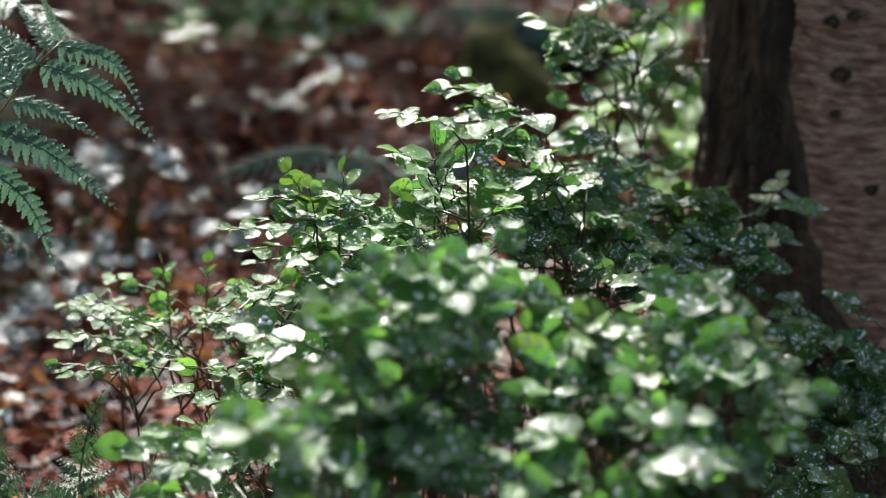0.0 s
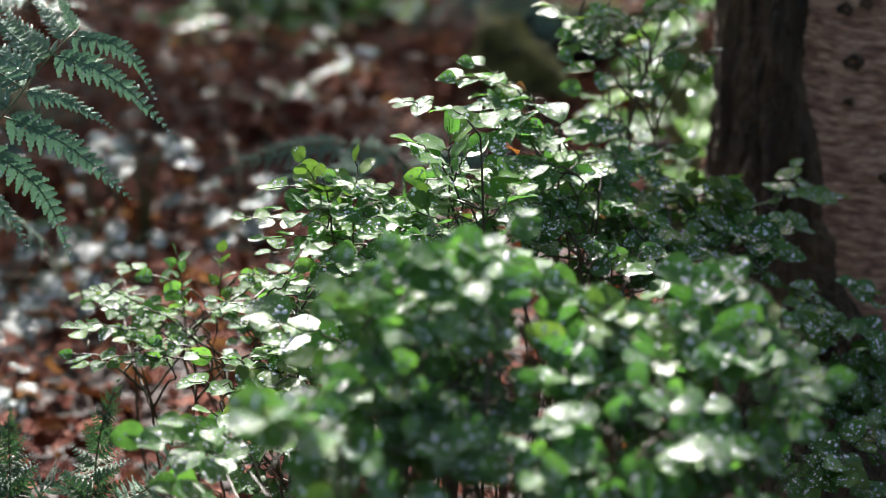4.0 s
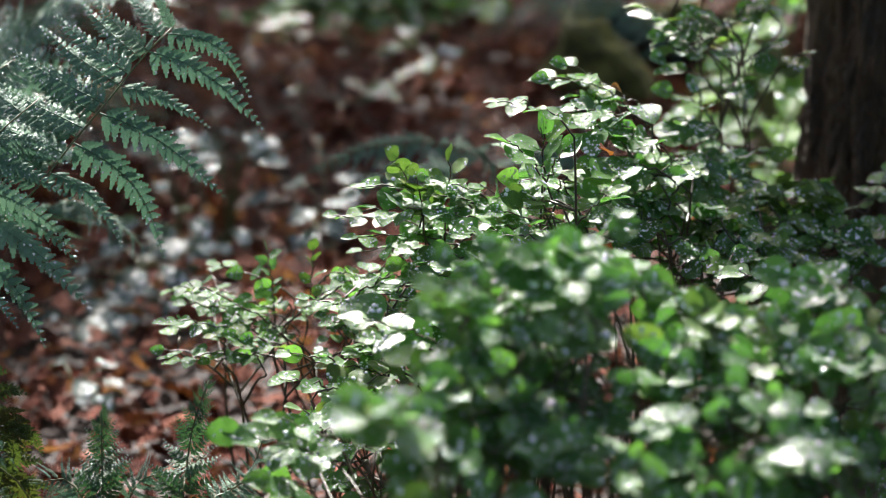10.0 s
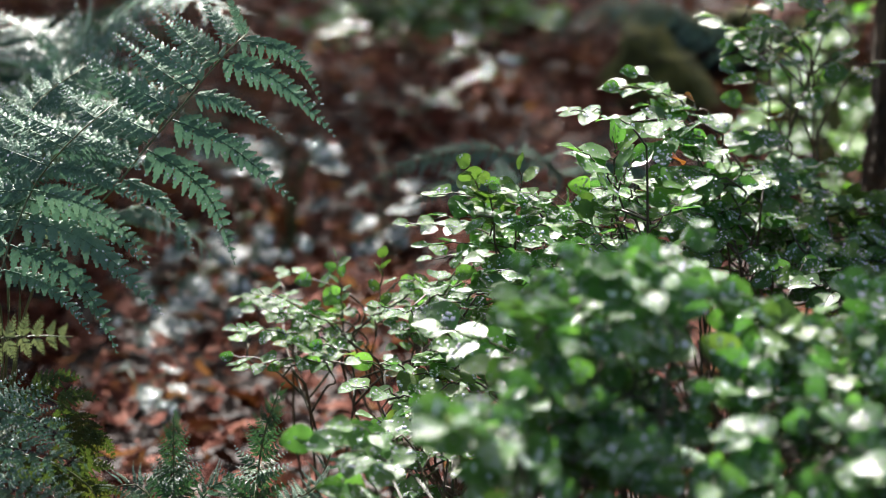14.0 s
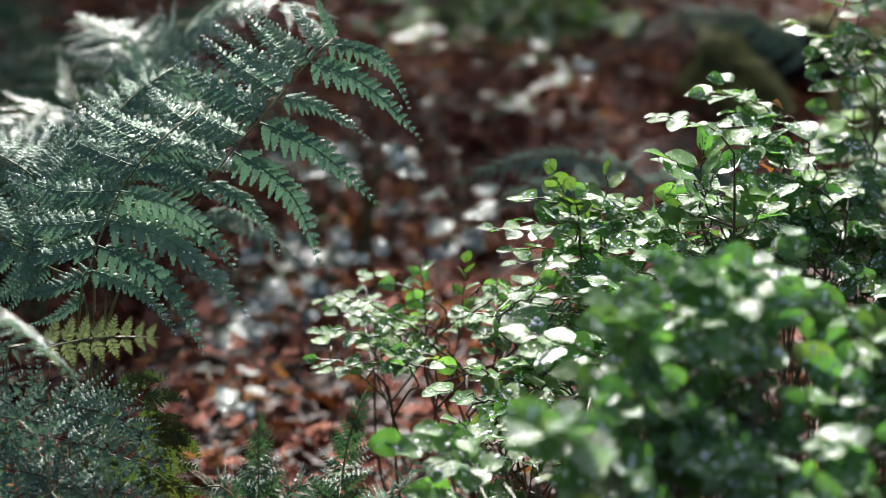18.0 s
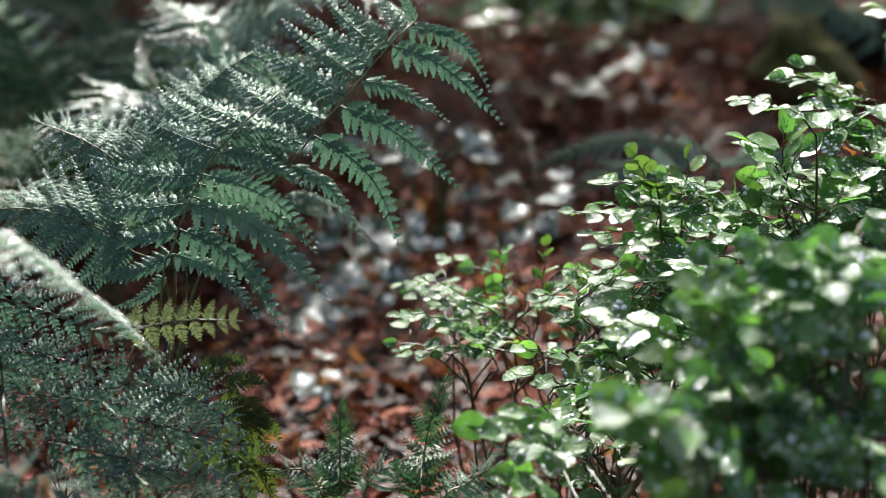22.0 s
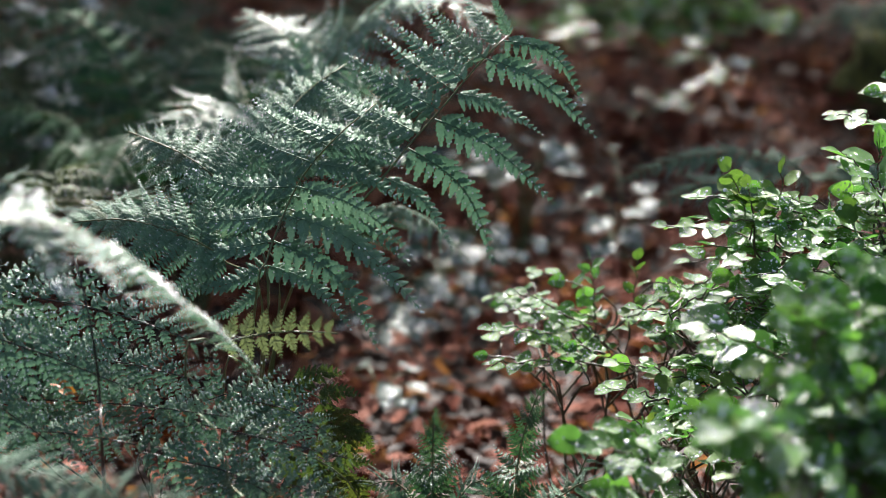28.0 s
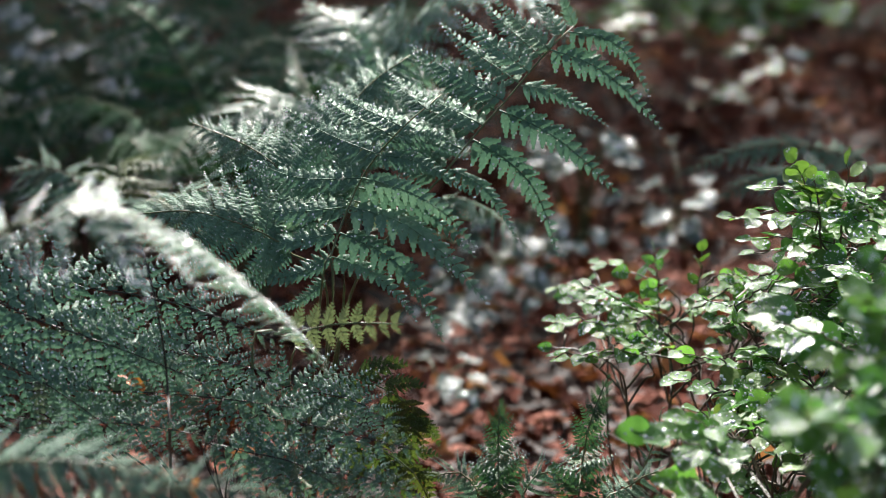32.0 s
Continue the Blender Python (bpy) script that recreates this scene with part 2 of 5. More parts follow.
def thing(name, x, y, label, category, group="", z=None):
    ob = new(name)
    ob.empty_display_size = 0.05
    ob.location = (x, y, ground_z(x, y) if z is None else z)
    return tagged(ob, label, category, group)


def smooth_line(points, count):
    """Evenly spaced places on a smooth curve through the points."""
    p = [Vector(q) for q in points]
    p = [2 * p[0] - p[1], *p, 2 * p[-1] - p[-2]]
    fine = []
    for i in range(1, len(p) - 2):
        a, b, c, d = p[i - 1:i + 3]
        for k in range(12):
            s = k / 12
            fine.append(0.5 * ((2 * b) + (c - a) * s + (2 * a - 5 * b + 4 * c - d) * s * s + (3 * b - a - 3 * c + d) * s ** 3))
    fine.append(p[-2].copy())
    lengths = np.r_[0, np.cumsum([(v - u).length for u, v in zip(fine, fine[1:])])]
    arr = np.array([tuple(v) for v in fine])
    want = np.linspace(0, lengths[-1], count)
    return [Vector(r) for r in np.stack([np.interp(want, lengths, arr[:, k]) for k in range(3)], 1)]


def tube(line, r0, r1, sides=5, verts=None, faces=None):
    """A tapered round stalk along the line."""
    verts, faces = ([] if verts is None else verts), ([] if faces is None else faces)
    first, n = len(verts), len(line)
    for i, p in enumerate(line):
        t = (line[min(i + 1, n - 1)] - line[max(i - 1, 0)]).normalized()
        a = t.orthogonal().normalized()
        if abs(t.z) < 0.99:
            a = t.cross(UP).normalized()
        b = t.cross(a)
        r = r0 + (r1 - r0) * i / (n - 1)
        for k in range(sides):
            w = 2 * math.pi * k / sides
            verts.append(tuple(p + a * (r * math.cos(w)) + b * (r * math.sin(w))))
    for i in range(n - 1):
        for k in range(sides):
            q = first + i * sides
            faces.append((q + k, q + (k + 1) % sides, q + sides + (k + 1) % sides, q + sides + k))
    faces.append(tuple(first + k for k in range(sides))[::-1])
    faces.append(tuple(first + (n - 1) * sides + k for k in range(sides)))
    return verts, faces


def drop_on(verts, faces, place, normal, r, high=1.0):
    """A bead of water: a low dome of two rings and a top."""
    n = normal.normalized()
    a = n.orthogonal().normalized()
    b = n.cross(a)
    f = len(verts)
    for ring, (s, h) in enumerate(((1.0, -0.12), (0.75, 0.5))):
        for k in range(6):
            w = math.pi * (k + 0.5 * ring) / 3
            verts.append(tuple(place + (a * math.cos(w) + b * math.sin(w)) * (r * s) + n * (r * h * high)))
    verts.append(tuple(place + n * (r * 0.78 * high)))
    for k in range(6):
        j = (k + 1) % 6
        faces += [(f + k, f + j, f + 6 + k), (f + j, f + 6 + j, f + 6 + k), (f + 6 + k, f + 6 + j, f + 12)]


def blade(r, wide, fold, droop, beads, mat, tip=0.72, bead=(0.02, 0.05), waves=0.03, name="leaf", pools=0, pool=(0.05, 0.12)):
    """A leaf one unit long from its stalk: folded along the midrib, drooping, with an uneven edge and beads of water."""
    verts, faces, rows, cols = [], [], 9, 4
    roll, skew = r.uniform(-0.25, 0.25), r.uniform(-0.08, 0.08)

    def at(s, u):
        half = wide * math.sin(math.pi * s ** tip * 0.985 + 0.02) ** 0.65 * (1 + waves * math.sin(26 * s + 3 * u))
        z = fold * abs(u) ** 1.2 * half - droop * s * s + 0.03 * math.sin(9 * s + 2 * u + skew * 40) * abs(u) + roll * u * half
        return Vector((s + 0.02 * u, u * half + skew * math.sin(3 * s), z))

    for i in range(rows):
        for j in range(cols + 1):
            verts.append(tuple(at(i / (rows - 1), 2 * j / cols - 1)))
    for i in range(rows - 1):
        for j in range(cols):
            q = i * (cols + 1) + j
            faces.append((q, q + 1, q + cols + 2, q + cols + 1))
    stalk = [Vector((-0.14, skew * 0.1, 0.03)), Vector((0.0, 0, 0)), Vector((0.5, skew * math.sin(1.5), -droop * 0.25 - 0.006))]
    tube(stalk, 0.022, 0.012, 4, verts, faces)
    kinds = [0] * len(faces)
    for _ in range(beads):
        s, u = r.uniform(0.08, 0.95), r.uniform(-0.9, 0.9)
        p = at(s, u)
        n = (at(s + 0.02, u) - p).cross(at(s, u + 0.02) - p)
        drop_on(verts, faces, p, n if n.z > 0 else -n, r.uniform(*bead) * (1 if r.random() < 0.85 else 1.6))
    for _ in range(pools):
        s, u = r.uniform(0.1, 0.85), r.uniform(-0.75, 0.75)
        p = at(s, u)
        n = (at(s + 0.02, u) - p).cross(at(s, u + 0.02) - p)
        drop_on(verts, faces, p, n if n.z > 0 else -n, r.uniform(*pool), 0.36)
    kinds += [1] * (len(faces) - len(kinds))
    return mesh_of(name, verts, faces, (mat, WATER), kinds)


def pinna_mesh(r, mat, pairs=17, width=0.115, droop=0.14, beads=38, name="pinna", bend=None, bead=(0.004, 0.011)):
    """One side branch of a fern's frond, one unit long: toothed leaflets in two rows on a midrib."""
    verts, faces = [], []
    bend = r.uniform(-0.05, 0.05) if bend is None else bend

    def rib(s):
        return Vector((s, bend * math.sin(math.pi * s), -droop * s * s + 0.02 * math.sin(7 * s)))

    spots = []
    for i in range(pairs):
        s = (i + 0.6) / pairs
        s = 1 - (1 - s) ** 1.12
        grow = (1 - s) ** 0.8 * (0.86 + 0.14 * min(1, s * 8))
        for side in (1, -1):
            long = width * grow * r.uniform(0.88, 1.1) + 0.01
            wide = min(long * 0.6, 1.12 / pairs * (1 - 0.25 * s)) * r.uniform(0.9, 1.1)
            way = radians(r.uniform(50, 64) - 12 * s)
            lift, twist = r.uniform(-0.26, 0.06), r.uniform(-0.22, 0.22)
            root = rib(s + (0.012 if side > 0 else 0))
            ax = Vector((math.cos(way), side * math.sin(way), lift))
            ay = Vector((-side * math.sin(way), math.cos(way), twist)) * 1.0
            ay.normalize()
            az = ax.cross(ay)
            az = az if az.z > 0 else -az
            f, steps = len(verts), 10
            for k in range(steps + 1):
                q = k / steps
                half = wide * 0.5 * (0.62 + 0.5 * math.sin(math.pi * min(1, q + 0.18))) * (1 - 0.55 * q * q) * (1.0 if k < steps else 0.2)
                tooth = 0.12 if k % 2 else -0.2
                mid = root + ax * (long * q) - az * (long * 0.1 * q * q)
                verts.append(tuple(mid + ay * half * (1 + tooth) + ax * (long * 0.07 * (k % 2)) - az * (half * 0.35)))
                verts.append(tuple(mid + az * (half * 0.1)))
                verts.append(tuple(mid - ay * half * (1 + tooth) + ax * (long * 0.07 * (k % 2)) - az * (half * 0.35)))
            for k in range(steps):
                a = f + 3 * k
                faces += [(a, a + 3, a + 4, a + 1), (a + 1, a + 4, a + 5, a + 2)]
            spots += [(root + ax * (long * r.uniform(0.1, 1.0)) + ay * (wide * r.uniform(-0.35, 0.35)), az) for _ in range(3)]
    tube([rib(k / 8) for k in range(9)], 0.0065, 0.002, 4, verts, faces)
    kinds = [0] * len(faces)
    for p, n in r.sample(spots, min(beads, len(spots))):
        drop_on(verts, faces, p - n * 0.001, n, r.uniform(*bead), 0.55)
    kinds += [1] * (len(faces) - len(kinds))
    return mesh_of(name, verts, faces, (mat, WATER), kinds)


PINNAE = {}


def pinnae_of(mat, pairs=17, width=0.105, droop=0.14, beads=60):
    key = (mat.name, pairs, width, droop)
    if key not in PINNAE:
        PINNAE[key] = [pinna_mesh(rng, mat, pairs, width, droop * (0.5 + 0.3 * k), beads, bead=(0.004, 0.010) if pairs > 12 else (0.012, 0.028) if pairs == 8 and mat is FERN_WET else (0.006, 0.015)) for k in range(5)]
    return PINNAE[key]


def basis(place, x_way, normal, scale):
    """A pose whose x points along x_way and whose z is as near the normal as it can be."""
    x = x_way.normalized()
    y = normal.cross(x).normalized()
    z = x.cross(y)
    m = Matrix((x, y, z)).transposed().to_4x4()
    return Matrix.Translation(place) @ m @ Matrix.Diagonal((scale[0], scale[1], scale[2], 1))


def frond(plant, points, normal, longest, pairs, mat=FERN, first=1, shape="triangle", stalk=RACHIS, thick=0.0022, droop=0.25, spread=68, other=68,
          leaflets=17, width=0.118, taper=0.62, jitter=1.0, sides=(1, -1), label="", fat=1.0, joined=False):
    """A fern's frond under its plant: the stalk along the points, with side branches on both sides."""
    base = plant.location
    line = smooth_line([Vector(p) - base for p in points], 40)
    steps = np.cumsum([0] + [(Vector(b) - Vector(a)).length for a, b in zip(points, points[1:])])
    bare = float(steps[first] / steps[-1])
    verts, faces = tube(line, thick, thick * 0.25, 6)
    kinds = [0] * len(faces)
    if not joined:
        ob = part("frond", mesh_of("frond", verts, faces, (stalk,)), plant, label)
    meshes = pinnae_of(mat, leaflets, width, beads=6 if joined else 24 if leaflets < 12 else 30)
    hint = Vector(normal).normalized()
    for i in range(pairs):
        q = (i + 0.5) / pairs
        s = bare + (1 - bare) * (1 - (1 - q) ** 1.15)
        k = min(int(s * 39), 38)
        p = line[k].lerp(line[k + 1], s * 39 - k)
        t = (line[k + 1] - line[max(k - 1, 0)]).normalized()
        side = t.cross(hint).normalized()
        n = side.cross(t).normalized()
        if shape == "triangle":
            size = (1 - q) ** taper * (0.8 + 0.2 * min(1, q * 6)) + 0.03
        else:
            size = (min(1, 0.45 + q * 2.4)) * (1 - q) ** 0.7 + 0.05
        for sgn in sides:
            a = radians((spread if sgn > 0 else other) - 26 * q + rng.uniform(-6, 6) * jitter)
            way = t * math.cos(a) + side * (sgn * math.sin(a)) + n * rng.uniform(-0.12, 0.08) * jitter
            way = (way + Vector((0, 0, -droop * rng.uniform(0.6, 1.3)))).normalized()
            long = longest * size * rng.uniform(0.88, 1.1)
            tilt = n + side * rng.uniform(-0.2, 0.2) * jitter + t * rng.uniform(-0.35, 0.1) * jitter
            m = basis(p + t * (0.004 * sgn), way, tilt, (long, long * fat * rng.uniform(0.9, 1.1), long))
            me = rng.choice(meshes)
            if not joined:
                part("pinna", me, ob, m=m)
                continue
            start = len(verts)
            verts += [tuple(m @ v.co) for v in me.vertices]
            faces += [tuple(start + k for k in f.vertices) for f in me.polygons]
            kinds += [1 + f.material_index for f in me.polygons]
    return part("frond", mesh_of("frond", verts, faces, (stalk, mat, WATER), kinds), plant, label) if joined else ob


def branch(ob, root, tip, bend, mat=FERN, leaflets=16, width=0.165, normal=(0.0, -0.78, 0.62), beads=32):
    """One side branch of a frond from its place on the stalk to its tip, bowed upwards by a part of its length."""
    base = ob.parent.location
    way = Vector(tip) - Vector(root)
    up = Vector(normal) + Vector((rng.gauss(0, 0.15), rng.gauss(0, 0.12), rng.gauss(0, 0.12)))
    long = way.length
    me = pinna_mesh(rng, mat, leaflets, width * rng.uniform(0.92, 1.08), 0.06, beads, bend=bend)
    part("pinna", me, ob, m=basis(Vector(root) - base, way, up.normalized(), (long, long, long)))


def fern(x, y, label, group="ferns"):
    return thing("fern", x, y, label, "fern", group)


# ---- ground ----
def build_ground():
    xs = np.concatenate([[-400, -120, -40, -14, -6], np.linspace(-3, 3, 91), [6, 14, 40, 120, 400]])
    ys = np.concatenate([[-400, -120, -40, -14, -5, -2], np.linspace(0, 7, 106), [9, 14, 40, 120, 400]])
    verts = [(float(x), float(y), ground_z(float(x), float(y))) for y in ys for x in xs]
    nx = len(xs)
    faces = [(j * nx + i, j * nx + i + 1, (j + 1) * nx + i + 1, (j + 1) * nx + i) for j in range(len(ys) - 1) for i in range(nx - 1)]
    ob = new("ground", mesh_of("ground", verts, faces, (SOIL,)))
    return tagged(ob, "dark damp forest soil under reddish-brown fallen leaves", "ground", kind="structure")


ground = build_ground()


def build_litter(count=36000, beyond=12000):
    """Curled fallen leaves and scraps, lying over one another."""
    r = random.Random(3)
    verts, faces = [], []
    for piece in range(count + beyond):
        x, y = r.uniform(-1.7, 1.7), 1.2 + 5.0 * r.random() ** 0.9
        if piece >= count:   # thinner towards the wood all round
            x, y = r.gauss(0, 2.4), 3.0 + r.gauss(0, 2.6)
        z = ground_z(x, y) + r.uniform(0.002, 0.035)
        long, wide = (0.012 if piece < count else 0.03) + 0.034 * r.random() ** 1.5, r.uniform(0.35, 0.8)
        turn = Euler((r.gauss(0, 0.38), r.gauss(0, 0.38), r.uniform(0, 6.28))).to_matrix()
        curl, fold = r.uniform(-0.5, 0.9), r.uniform(-0.2, 0.7)
        f = len(verts)
        for i, half in enumerate((0.10, 0.40, 0.46, 0.30, 0.04)):
            s = i / 4
            for u in (-1, 0, 1):
                v = turn @ Vector(((s - 0.5) * long, u * half * wide * long, long * (curl * (s - 0.5) ** 2 + fold * abs(u) * half * 0.6 + r.uniform(-0.02, 0.02))))
                verts.append((x + v.x, y + v.y, z + v.z))
        for i in range(4):
            for j in range(2):
                q = f + 3 * i + j
                faces.append((q, q + 1, q + 4, q + 3))
    ob = new("leaf_litter", mesh_of("leaf_litter", verts, faces, (LITTER,)))
    tagged(ob, "damp reddish-brown fallen leaves lying curled on the soil", "leaf litter", kind="stuff")


build_litter()


def build_backdrop():
    """The wood all round, far off: a rough dark green wall."""
    verts, faces, n, rows = [], [], 160, 14
    for j in range(rows):
        for i in range(n):
            a = 2 * math.pi * i / n
            z = -1.5 + 7.0 * j / (rows - 1)
            q = 19 + 1.6 * noise.noise((math.cos(a) * 9, math.sin(a) * 9, z * 0.6)) + 0.8 * noise.noise((math.cos(a) * 30, math.sin(a) * 30, z * 2))
            if j == rows - 1:
                z += 1.6 * noise.noise((math.cos(a) * 14, math.sin(a) * 14, 5))
            verts.append((q * math.cos(a), 2 + q * math.sin(a), z))
    for j in range(rows - 1):
        for i in range(n):
            faces.append((j * n + i, j * n + (i + 1) % n, (j + 1) * n + (i + 1) % n, (j + 1) * n + i))
    tagged(new("backdrop", mesh_of("backdrop", verts, faces, (WOOD_FAR,))), "distant dark green wall of woodland trees", "woodland", kind="structure")


build_backdrop()


# ---- the tree ----
def build_tree(x, y, radius):
    tree = thing("tree", x, y, "leaning tree with smooth reddish-brown bark and a dark rough flank", "tree")
    r = random.Random(5)
    lean = Vector((-0.02, 0.02))

    def surface(a, z, out=0.0):
        flare = radius * (1 + 0.5 * math.exp(-max(z, 0) / 0.16) * (1 + 0.4 * math.sin(3 * a + 1))) * (1 - 0.06 * z)
        wob = 0.012 * noise.noise((math.cos(a) * 1.5, math.sin(a) * 1.5, z * 1.4)) + 0.004 * noise.noise((math.cos(a) * 7, math.sin(a) * 7, z * 9))
        wob += 0.0007 * noise.noise((math.cos(a) * 9, math.sin(a) * 9, z * 70 + 2.5 * math.cos(4 * a))) + 0.0022 * noise.noise((math.cos(a) * 13, math.sin(a) * 13, z * 130 + 4 * math.cos(3 * a)))
        q = max(flare, 0.05) + wob + out
        return Vector((q * math.cos(a) + lean.x * z, q * math.sin(a) + lean.y * z, z))

    cols = 220
    zs = [-0.15 + 0.95 * i / 330 for i in range(331)] + [0.8 + 7.2 * i / 40 for i in range(1, 41)]
    verts = [tuple(surface(2 * math.pi * k / cols, z)) for z in zs for k in range(cols)]
    faces = [(i * cols + k, i * cols + (k + 1) % cols, (i + 1) * cols + (k + 1) % cols, (i + 1) * cols + k) for i in range(len(zs) - 1) for k in range(cols)]
    part("trunk", mesh_of("trunk", verts, faces, (BARK,)), tree, "smooth reddish-brown bark with level wrinkles")
    # the dark rough bark: a shell with a ragged edge, cracked into upright plates; its low spread stands in for shade
    verts, faces, keep = [], [], {}
    n, m = 110, 150
    for i in range(m):
        z = -0.12 + 1.7 * i / (m - 1)
        # below z 0.42 the dark shell spreads sideways to draw the trunk's shaded zone
        edge = -2.37 + 2.2 * max(0.0, 0.42 - z) + 0.10 * noise.noise((z * 5, 0.3, 0)) + 0.05 * noise.noise((z * 17, 0.7, 0)) + 0.04 * noise.noise((z * 45, 1.7, 0))
        for k in range(n):
            a = edge - 2.6 * k / (n - 1)
            crack = noise.noise((a * 9 + 0.6 * noise.noise((a * 3, z * 6, 2)), z * 5.5, 4)) + 0.6 * noise.noise((a * 22, z * 13, 9))
            lip = min(1.0, k / 3)
            out = (0.006 + 0.017 * max(-0.5, min(0.6, crack * 1.6)) + 0.004) * lip - 0.003 * (1 - lip)
            verts.append(tuple(surface(a, z, out + 0.004 * lip)))
    for i in range(m - 1):
        for k in range(n - 1):
            q = i * n + k
            faces.append((q, q + n, q + n + 1, q + 1))
    part("rough_bark", mesh_of("rough_bark", verts, faces, (BARK_DARK,), smooth=False), tree, "dark cracked outer bark, widened low down in place of shade")
    # scars on the smooth bark
    for a, z, size in ((-2.14, 0.521, 0.010), (-2.02, 0.529, 0.008), (-2.08, 0.468, 0.012), (-2.09, 0.428, 0.006), (-1.87, 0.353, 0.008)):
        v, f = [], []
        c = surface(a, z)
        out = (surface(a, z, 0.01) - c).normalized()
        side = UP.cross(out).normalized()
        for ring, (s, h) in enumerate(((1.0, -0.003), (0.8, 0.006), (0.45, 0.004), (0.2, -0.004))):
            for k in range(12):
                w = 2 * math.pi * k / 12
                v.append(tuple(c + side * (size * s * math.cos(w)) + UP * (size * 0.7 * s * math.sin(w) * (1 + 0.3 * math.sin(3 * w + a * 7) + 0.15 * math.sin(5 * w))) + out * (h - 0.12 * size * s * s)))
        for i in range(3):
            for k in range(12):
                f.append((i * 12 + k, i * 12 + (k + 1) % 12, i * 12 + 12 + (k + 1) % 12, i * 12 + 12 + k))
        f.append(tuple(36 + k for k in range(12)))
        part("bark_scar", mesh_of("bark_scar", v, f, (BARK_DARK,)), tree, "dark knot scar")
    # limbs and crown, above the camera and out of view: added to dapple the sun
    for k in range(9):
        a = 0.7 * k
        start = surface(a, 3.2 + 0.5 * k, -0.08)
        end = Vector((4.4 * math.cos(a * 1.9), 2.8 + 4.6 * math.sin(a * 1.9), 7.2 + 0.25 * k))
        line = smooth_line([start, start.lerp(end, 0.5) + Vector((0, 0, 0.5)), end], 14)
        part("limb", mesh_of("limb", *tube(line, 0.06, 0.012, 7), (BARK,)), tree)
    verts, faces = [], []
    cr, boughs = random.Random(2497), []
    for _ in range(360):
        w, d = cr.uniform(0, 6.283), math.sqrt(cr.random())
        clump = Vector((6.5 * d * math.cos(w) - 0.8, 7.4 + 6.6 * d * math.sin(w), cr.uniform(6.0, 8.4)))
        wide = cr.uniform(0.12, 0.34)
        boughs.append((clump, wide))
    for _ in range(14):
        boughs.append((Vector((r.uniform(-4.8, 2.6), r.uniform(4.1, 7.4), r.uniform(1.9, 3.8))), r.uniform(0.2, 0.42)))
    # low unseen clumps, added to darken the left background
    for _ in range(110):
        boughs.append((Vector((r.uniform(-3.4, -1.55), r.uniform(4.2, 6.0), r.uniform(2.1, 3.3))), r.uniform(0.2, 0.36)))
    for _ in range(16):
        boughs.append((Vector((r.uniform(0.06, 0.5), r.uniform(1.2, 2.2), r.uniform(2.5, 3.2))), r.uniform(0.12, 0.22)))
    # gaps in the unseen canopy that let the sun down to these places (x, y, z, radius), and clumps added to shade those
    gaps = ((0.06, 1.96, 0.56, 0.15), (0.17, 1.92, 0.66, 0.12), (0.28, 2.10, 0.68, 0.14), (0.32, 2.28, 0.70, 0.10), (0.05, 1.66, 0.58, 0.09),
            (0.17, 1.36, 0.70, 0.10), (0.04, 1.28, 0.70, 0.03), (-0.06, 2.03, 0.46, 0.14), (0.15, 1.52, 0.68, 0.12), (-0.42, 1.38, 0.76, 0.18),
            (-0.28, 1.60, 0.60, 0.08), (-0.30, 2.75, 0.05, 0.2), (-0.30, 2.45, 0.60, 0.18), (-0.46, 2.50, 0.50, 0.15), (0.04, 4.58, 0.0, -0.16), (0.36, 2.16, 0.54, 0.10), (0.26, 1.40, 0.62, 0.14), (0.10, 1.38, 0.60, 0.2),
            (-0.12, 1.95, 0.70, 0.14), (-0.27, 1.95, 0.64, 0.16), (-0.40, 1.88, 0.55, 0.15), (-0.48, 1.70, 0.57, 0.15))
    closed = ((-0.82, 3.25, 0.33, 0.12), (-0.92, 3.54, 0.32, 0.12), (-0.70, 3.1, 0.35, 0.1), (0.10, 2.52, 0.40, 0.04), (0.0, 2.5, 0.42, 0.04), (0.22, 2.58, 0.40, 0.04),
              (0.56, 2.10, 0.48, 0.07), (0.55, 1.95, 0.42, 0.10), (-0.05, 4.95, 0.0, 0.25), (0.12, 3.75, 0.0, 0.06), (-0.15, 3.9, 0.0, 0.06), (0.2, 4.9, 0.0, 0.2), (-0.3, 4.6, 0.0, 0.25), (0.56, 1.40, 0.50, 0.06), (0.47, 1.44, 0.56, 0.05),
              (-0.85, 3.3, 0.3, 0.25), (-0.62, 3.5, 0.3, 0.2))
    boughs = [(p + tree.location, w) for p, w in boughs]
    boughs = [(p, w) for p, w in boughs if all(((p - Vector(g[:3])) - to_sun * (p - Vector(g[:3])).dot(to_sun)).length > g[3] + 1.4 * w for g in gaps)]
    for x0, y0, z0, wide in closed:
        boughs += [(Vector((x0, y0, z0)) + to_sun * (9 + k) + Vector((cr.gauss(0, wide), cr.gauss(0, wide), 0)), wide) for k in range(3)]
    boughs = [(p - tree.location, w) for p, w in boughs]
    for clump, wide in boughs:
        for _ in range(int(150 * wide)):
            p = clump + Vector((r.gauss(0, wide), r.gauss(0, wide), r.gauss(0, wide * 0.5)))
            turn = Euler((r.gauss(0, 0.6), r.gauss(0, 0.6), r.uniform(0, 6.28))).to_matrix()
            s, f = r.uniform(0.05, 0.10), len(verts)
